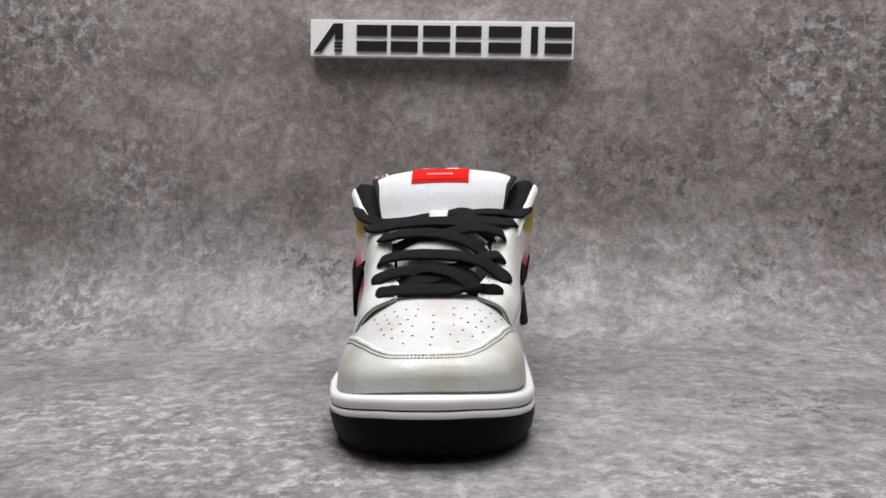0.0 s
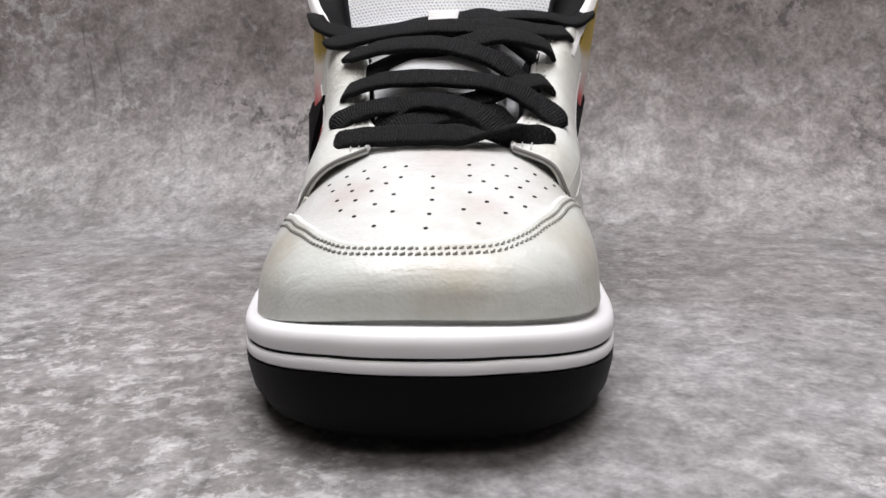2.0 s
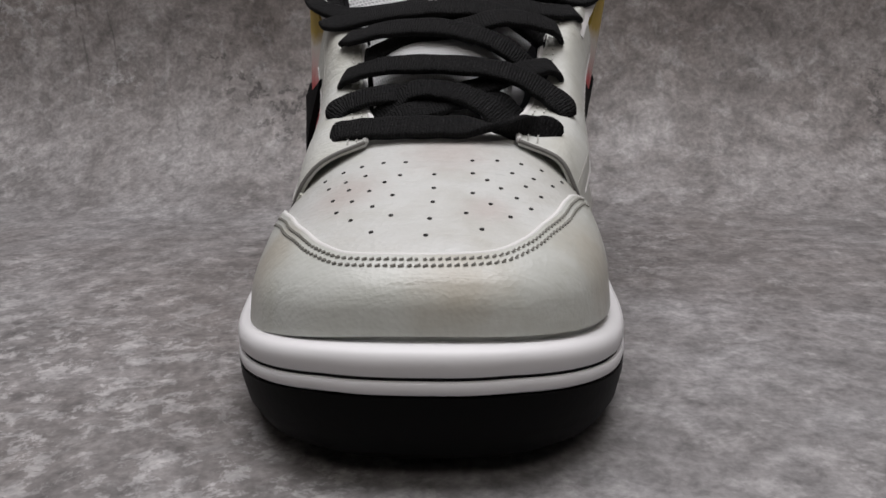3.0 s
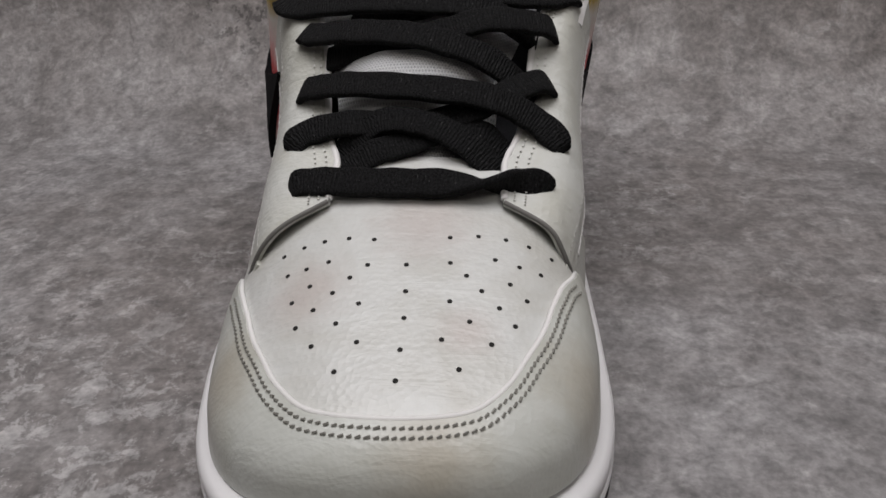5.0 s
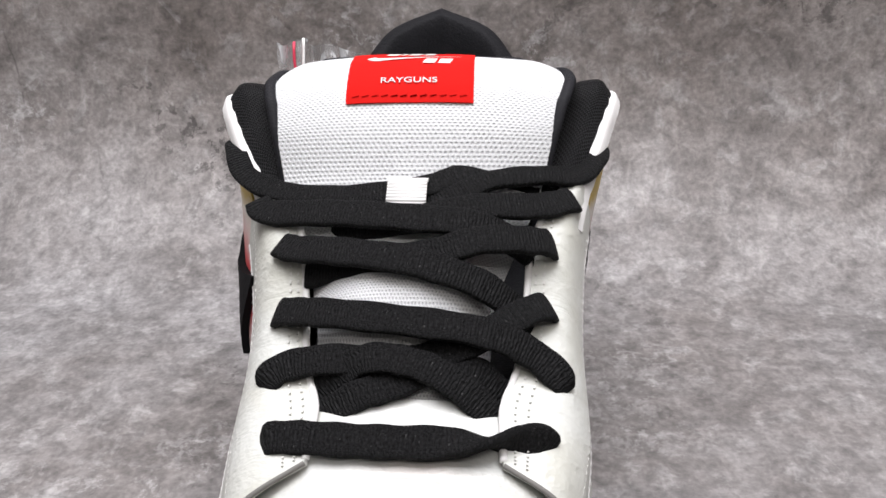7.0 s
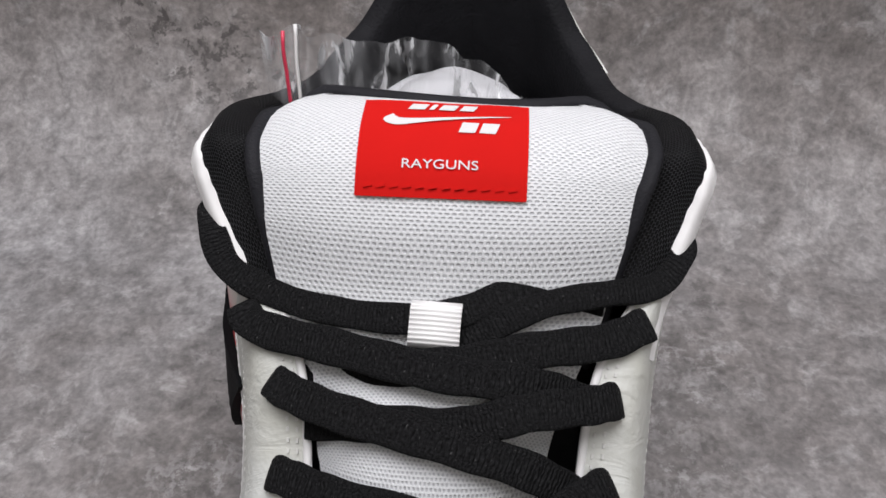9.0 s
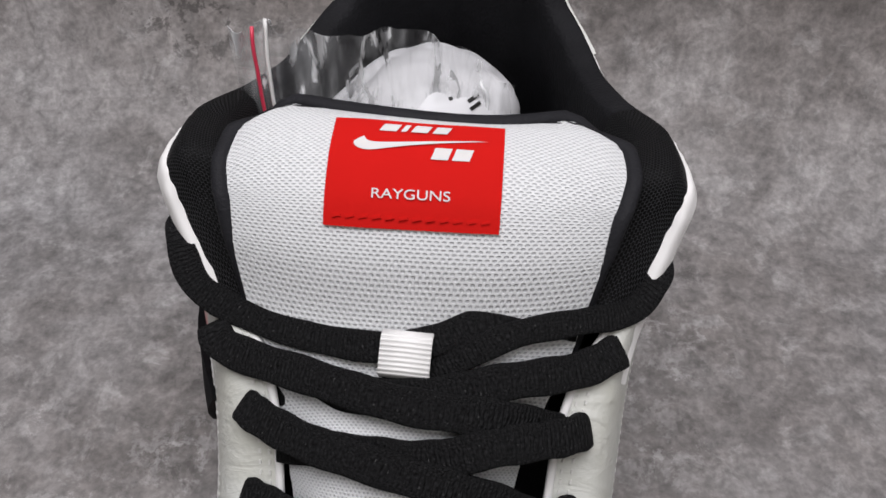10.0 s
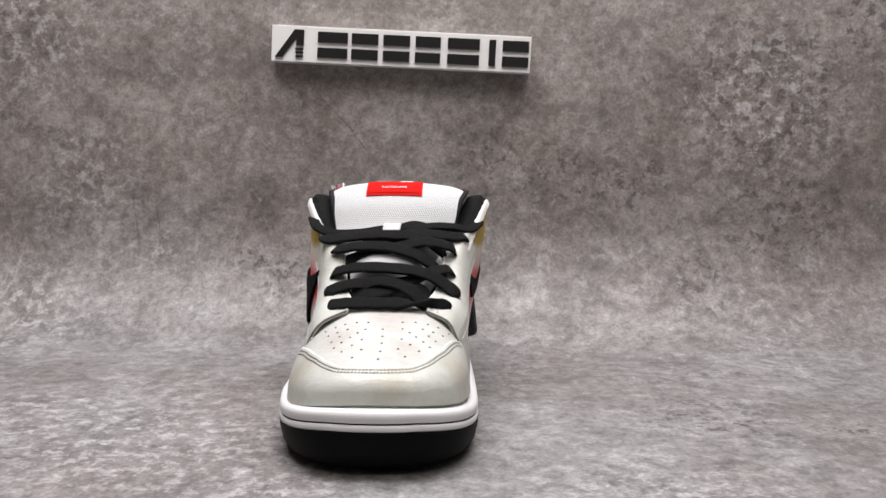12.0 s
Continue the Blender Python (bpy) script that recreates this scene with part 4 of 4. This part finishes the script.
# ---------------------------------------------------------------- laces
def strap(pts, sink=0.0, wide=0.0078, thick=0.0026, twist=0.0, ends=(1, 1), n=56):
    """A flat lace over plan places; z from the lace height less the sink. ends: whether an end dives into its eyelet."""
    P = []
    for k, q in enumerate(pts):
        z = (q[2] if len(q) > 2 else lace_height(q[0], q[1])) - thick / 2 - (sink[k] if isinstance(sink, (list, tuple)) else sink)
        P.append(Vector((q[0], q[1], z)))
    path = spline(P, n)
    length = [0.0]
    for a, b in zip(path, path[1:]):
        length.append(length[-1] + (b - a).length)
    # how far each place lies from an end that goes down into its eyelet, from 0 at the end to 1
    clear = [min(1.0, length[k] / 0.0032 if ends[0] else 1.0, (length[-1] - length[k]) / 0.0032 if ends[1] else 1.0) for k in range(n + 1)]
    path = [p - Vector((0, 0, 0.0022 * (1 - c) ** 2)) for p, c in zip(path, clear)]
    sides = 18
    verts, faces, uvs = [], [], []
    run = 0.0
    up = Vector((0, -0.75, 1)).normalized()
    tans = [(path[min(k + 1, n)] - path[max(k - 1, 0)]).normalized() for k in range(n + 1)]
    good = [k for k in range(n + 1) if (tans[k] - up * tans[k].dot(up)).length > 0.86]
    for k, p in enumerate(path):
        near = min(good, key=lambda g: abs(g - k))
        t = tans[k]
        s = tans[near].cross(up).normalized()
        nn = s.cross(t).normalized()
        if twist:
            a = math.pi * twist * max(0.0, min(1.0, (k / n - 0.55) / 0.30))
            s, nn = s * math.cos(a) + nn * math.sin(a), nn * math.cos(a) - s * math.sin(a)
        if k:
            run += (p - path[k - 1]).length
        full = 0.62 + 0.38 * math.sqrt(1 - (1 - clear[k]) ** 2)
        wob = full * (1 + 0.04 * math.sin(k * 0.9 + pts[0][0] * 400))
        for j in range(sides):
            a = 2 * math.pi * j / sides
            c, d = math.cos(a), math.sin(a)
            verts.append(p + s * (wide / 2 * wob * math.copysign(abs(c) ** 0.62, c)) + nn * (thick / 2 * full * math.copysign(abs(d) ** 0.5, d) * (0.86 + 0.36 * abs(c) ** 4)))
            uvs.append((run, j / sides * 0.02))
    for k in range(n):
        for j in range(sides):
            faces.append((k * sides + j, k * sides + (j + 1) % sides, (k + 1) * sides + (j + 1) % sides, (k + 1) * sides + j))
    faces += [tuple(range(sides))[::-1], tuple(n * sides + j for j in range(sides))]
    part("lace", mesh_of("lace", verts, faces, LACE, uvs), shoe, "flat black woven lace")


def laces():
    # lowest bar, with one twist
    strap([(-0.0300, 0.4220), (-0.0196, 0.4205), (-0.0073, 0.4189), (0.0060, 0.4184), (0.0190, 0.4192), (0.0296, 0.4209), (0.0365, 0.4222)], twist=0.8, thick=0.0031)
    # inner bars low in the throat
    strap([(-0.0215, 0.4362), (-0.0094, 0.4385), (0.0036, 0.4372), (0.0149, 0.4335), (0.0255, 0.4302)], sink=[0.0075, 0.0000, -0.001, 0.0, 0.0075], ends=(0, 0), wide=0.0076)
    strap([(-0.0215, 0.4312), (-0.0099, 0.4325), (-0.0018, 0.4345), (0.0091, 0.4380), (0.0189, 0.4385), (0.0265, 0.4375)], sink=[0.0080, 0.0020, 0.0018, 0.0018, 0.0024, 0.0080], ends=(0, 0), wide=0.0076)
    # first crossing
    strap([(-0.0335, 0.4385), (-0.0278, 0.4404), (-0.0166, 0.4400), (0.0, 0.4396), (0.0115, 0.4414), (0.0214, 0.4446), (0.0330, 0.4522), (0.0385, 0.4566)], sink=[0, 0, 0.0008, 0.0030, 0.0034, 0.0010, -0.0010, 0])
    strap([(-0.0335, 0.4557), (-0.0270, 0.4522), (-0.0166, 0.4475), (0.0023, 0.4436), (0.0205, 0.4424), (0.0325, 0.4422), (0.0410, 0.4385)], sink=[0, 0, -0.0006, -0.0010, -0.0024, -0.0012, 0])
    # second crossing
    strap([(0.0395, 0.4690), (0.0335, 0.4648), (0.0201, 0.4604), (0.0060, 0.4582), (-0.0100, 0.4600), (-0.0260, 0.4640)], sink=[0, -0.0030, -0.0018, 0.0022, 0.0050, 0.0070], ends=(1, 0))
    strap([(-0.0345, 0.4701), (-0.0300, 0.4666), (-0.0177, 0.4600), (0.0018, 0.4546), (0.0203, 0.4528), (0.0330, 0.4535)], sink=[0, 0, -0.0010, -0.0012, -0.0002, 0.0055], ends=(1, 0))
    # third crossing
    strap([(0.0465, 0.4848), (0.0365, 0.4782), (0.0201, 0.4728), (0.0060, 0.4694), (-0.0080, 0.4704), (-0.0280, 0.4750)], sink=[0, -0.0022, 0.0000, 0.0030, 0.0055, 0.0075], ends=(1, 0))
    strap([(-0.0435, 0.4853), (-0.0386, 0.4799), (-0.0190, 0.4723), (0.0011, 0.4664), (0.0201, 0.4660), (0.0345, 0.4695)], sink=[0, 0, 0.0, 0.0012, 0.0006, 0.0065], ends=(1, 0))
    # top pair, round the outside of the collar and through the loop
    strap([(0.0500, 0.5085, 0.1080), (0.0535, 0.5045, 0.1100), (0.0535, 0.4985, 0.1090), (0.0475, 0.4915, 0.1060), (0.0367, 0.4868, 0.1080), (0.0224, 0.4822, 0.1082), (0.0096, 0.4766, 0.1048), (-0.004, 0.4742, 0.0995)], ends=(0, 0), wide=0.0058)
    strap([(-0.0490, 0.5100, 0.1085), (-0.0525, 0.5070, 0.1115), (-0.0522, 0.5010, 0.1110), (-0.0475, 0.4921, 0.1065), (-0.0373, 0.4872, 0.1035), (-0.0217, 0.4819, 0.1040), (-0.0070, 0.4785, 0.1062), (0.0047, 0.4796, 0.1075), (0.0139, 0.4832, 0.1092), (0.0230, 0.4862, 0.1085), (0.0360, 0.4885, 0.1035)], ends=(0, 0), wide=0.0066, n=64)


laces()


def lace_keeper():
    # ribbed white band over the lace on the tongue
    pts = []
    for k in range(81):
        a = k / 80
        pts.append(((a - 0.5) * 0.0100, 0.0008 * math.cos(a * math.pi * 20) * (0.0 if abs(a - 0.5) > 0.42 else 0.13) + 0.0026 * (1 - (2 * a - 1) ** 6)))
    m = Matrix.Translation((0.0004, 0.4768, 0.1052)) @ Euler((radians(38), 0, radians(-3))).to_matrix().to_4x4()
    verts = [m @ Vector((x, y, z)) for x in (-0.0053, 0.0053) for y, z in pts]
    n = len(pts)
    faces = [(i, n + i, n + i + 1, i + 1) for i in range(n - 1)]
    me = mesh_of("lace_keeper", verts, faces, EDGE_WHITE)
    ob = part("lace_keeper", me, shoe, "ribbed white lace keeper loop")
    mod = ob.modifiers.new("thickness", "SOLIDIFY")
    mod.thickness, mod.offset = 0.0010, -1


lace_keeper()


# ---------------------------------------------------------------- things in the shoe
WADDING_PRINT = (0.0109, 0.5662, 0.0979)


def wadding():
    bm = bmesh.new()
    bmesh.ops.create_icosphere(bm, subdivisions=5, radius=1.0)
    for v in bm.verts:
        p = v.co.copy()
        f = 1 + 0.16 * noise.noise(p * 1.3) + 0.13 * abs(noise.noise(p * 2.1 + Vector((3, 1, 2))))
        v.co = Vector((-0.001 + p.x * 0.031 * f, 0.576 + p.y * 0.030 * f, 0.074 + p.z * 0.026 * f))
    me = bpy.data.meshes.new("wadding")
    bm.to_mesh(me)
    bm.free()
    me.polygons.foreach_set("use_smooth", [True] * len(me.polygons))
    me.materials.append(TISSUE)
    pack = tagged(new("wadding", me), "crumpled white wadding packed inside the sneaker", "packing")
    # dark printed bars on its side
    for dx, dz in ((0.0, 0.0), (0.0006, 0.0024), (-0.0062, -0.0006)):
        spot_at = Vector(WADDING_PRINT) + Vector((dx, 0, dz))
        near = min(me.vertices, key=lambda q: (q.co - spot_at).length)
        at = near.normal.to_track_quat("Z", "Y").to_matrix().to_4x4()
        at.translation = near.co + near.normal * 0.0002
        part("print_bar", bevel_box("print_bar", 0.0042 if dx >= 0 else 0.0012, 0.0011, 0.0003, SIGN_BLACK, at, 0.0001), pack, "dark printed bar")


wadding()


def plastic_bag():
    bag = tagged(new("plastic_bag"), "crumpled clear zip bag with a red track tucked into the sneaker", "plastic bag")

    def sheet(u, v):
        x = -0.0465 + 0.0685 * u - 0.0032 * v * (1 - u)
        y = 0.545 + 0.034 * u + 0.004 * math.sin(9 * u + 2)
        z = 0.084 + (0.047 - 0.034 * u ** 2.2) * v
        q = Vector((x * 90, v * 3.0, 1.7))
        w = noise.noise(q) * 0.0030 + noise.noise(q * 2.3) * 0.0012 + 0.0016 * math.sin(46 * u + 2.5 * v) * (1 - u)
        return Vector((x + 0.3 * w, y - 0.012 * (1 - v) + w, z + 0.4 * w))
    part("film", grid_mesh("film", sheet, 60, 36, FILM, 0.0002), bag, "clear wrinkled plastic film")
    for d, mat, nm, lb in ((0.085, ZIP_RED, "zip_track", "red zip track"), (0.115, EDGE_WHITE, "zip_ridge", "pale zip ridge")):
        pts = [sheet(d + 0.02 * (1 - v / 20), v / 20) + Vector((0, -0.0005, 0)) for v in range(0, 21)]
        part(nm, tube_mesh(nm, pts, 0.0005, mat, 6), bag, lb)


plastic_bag()
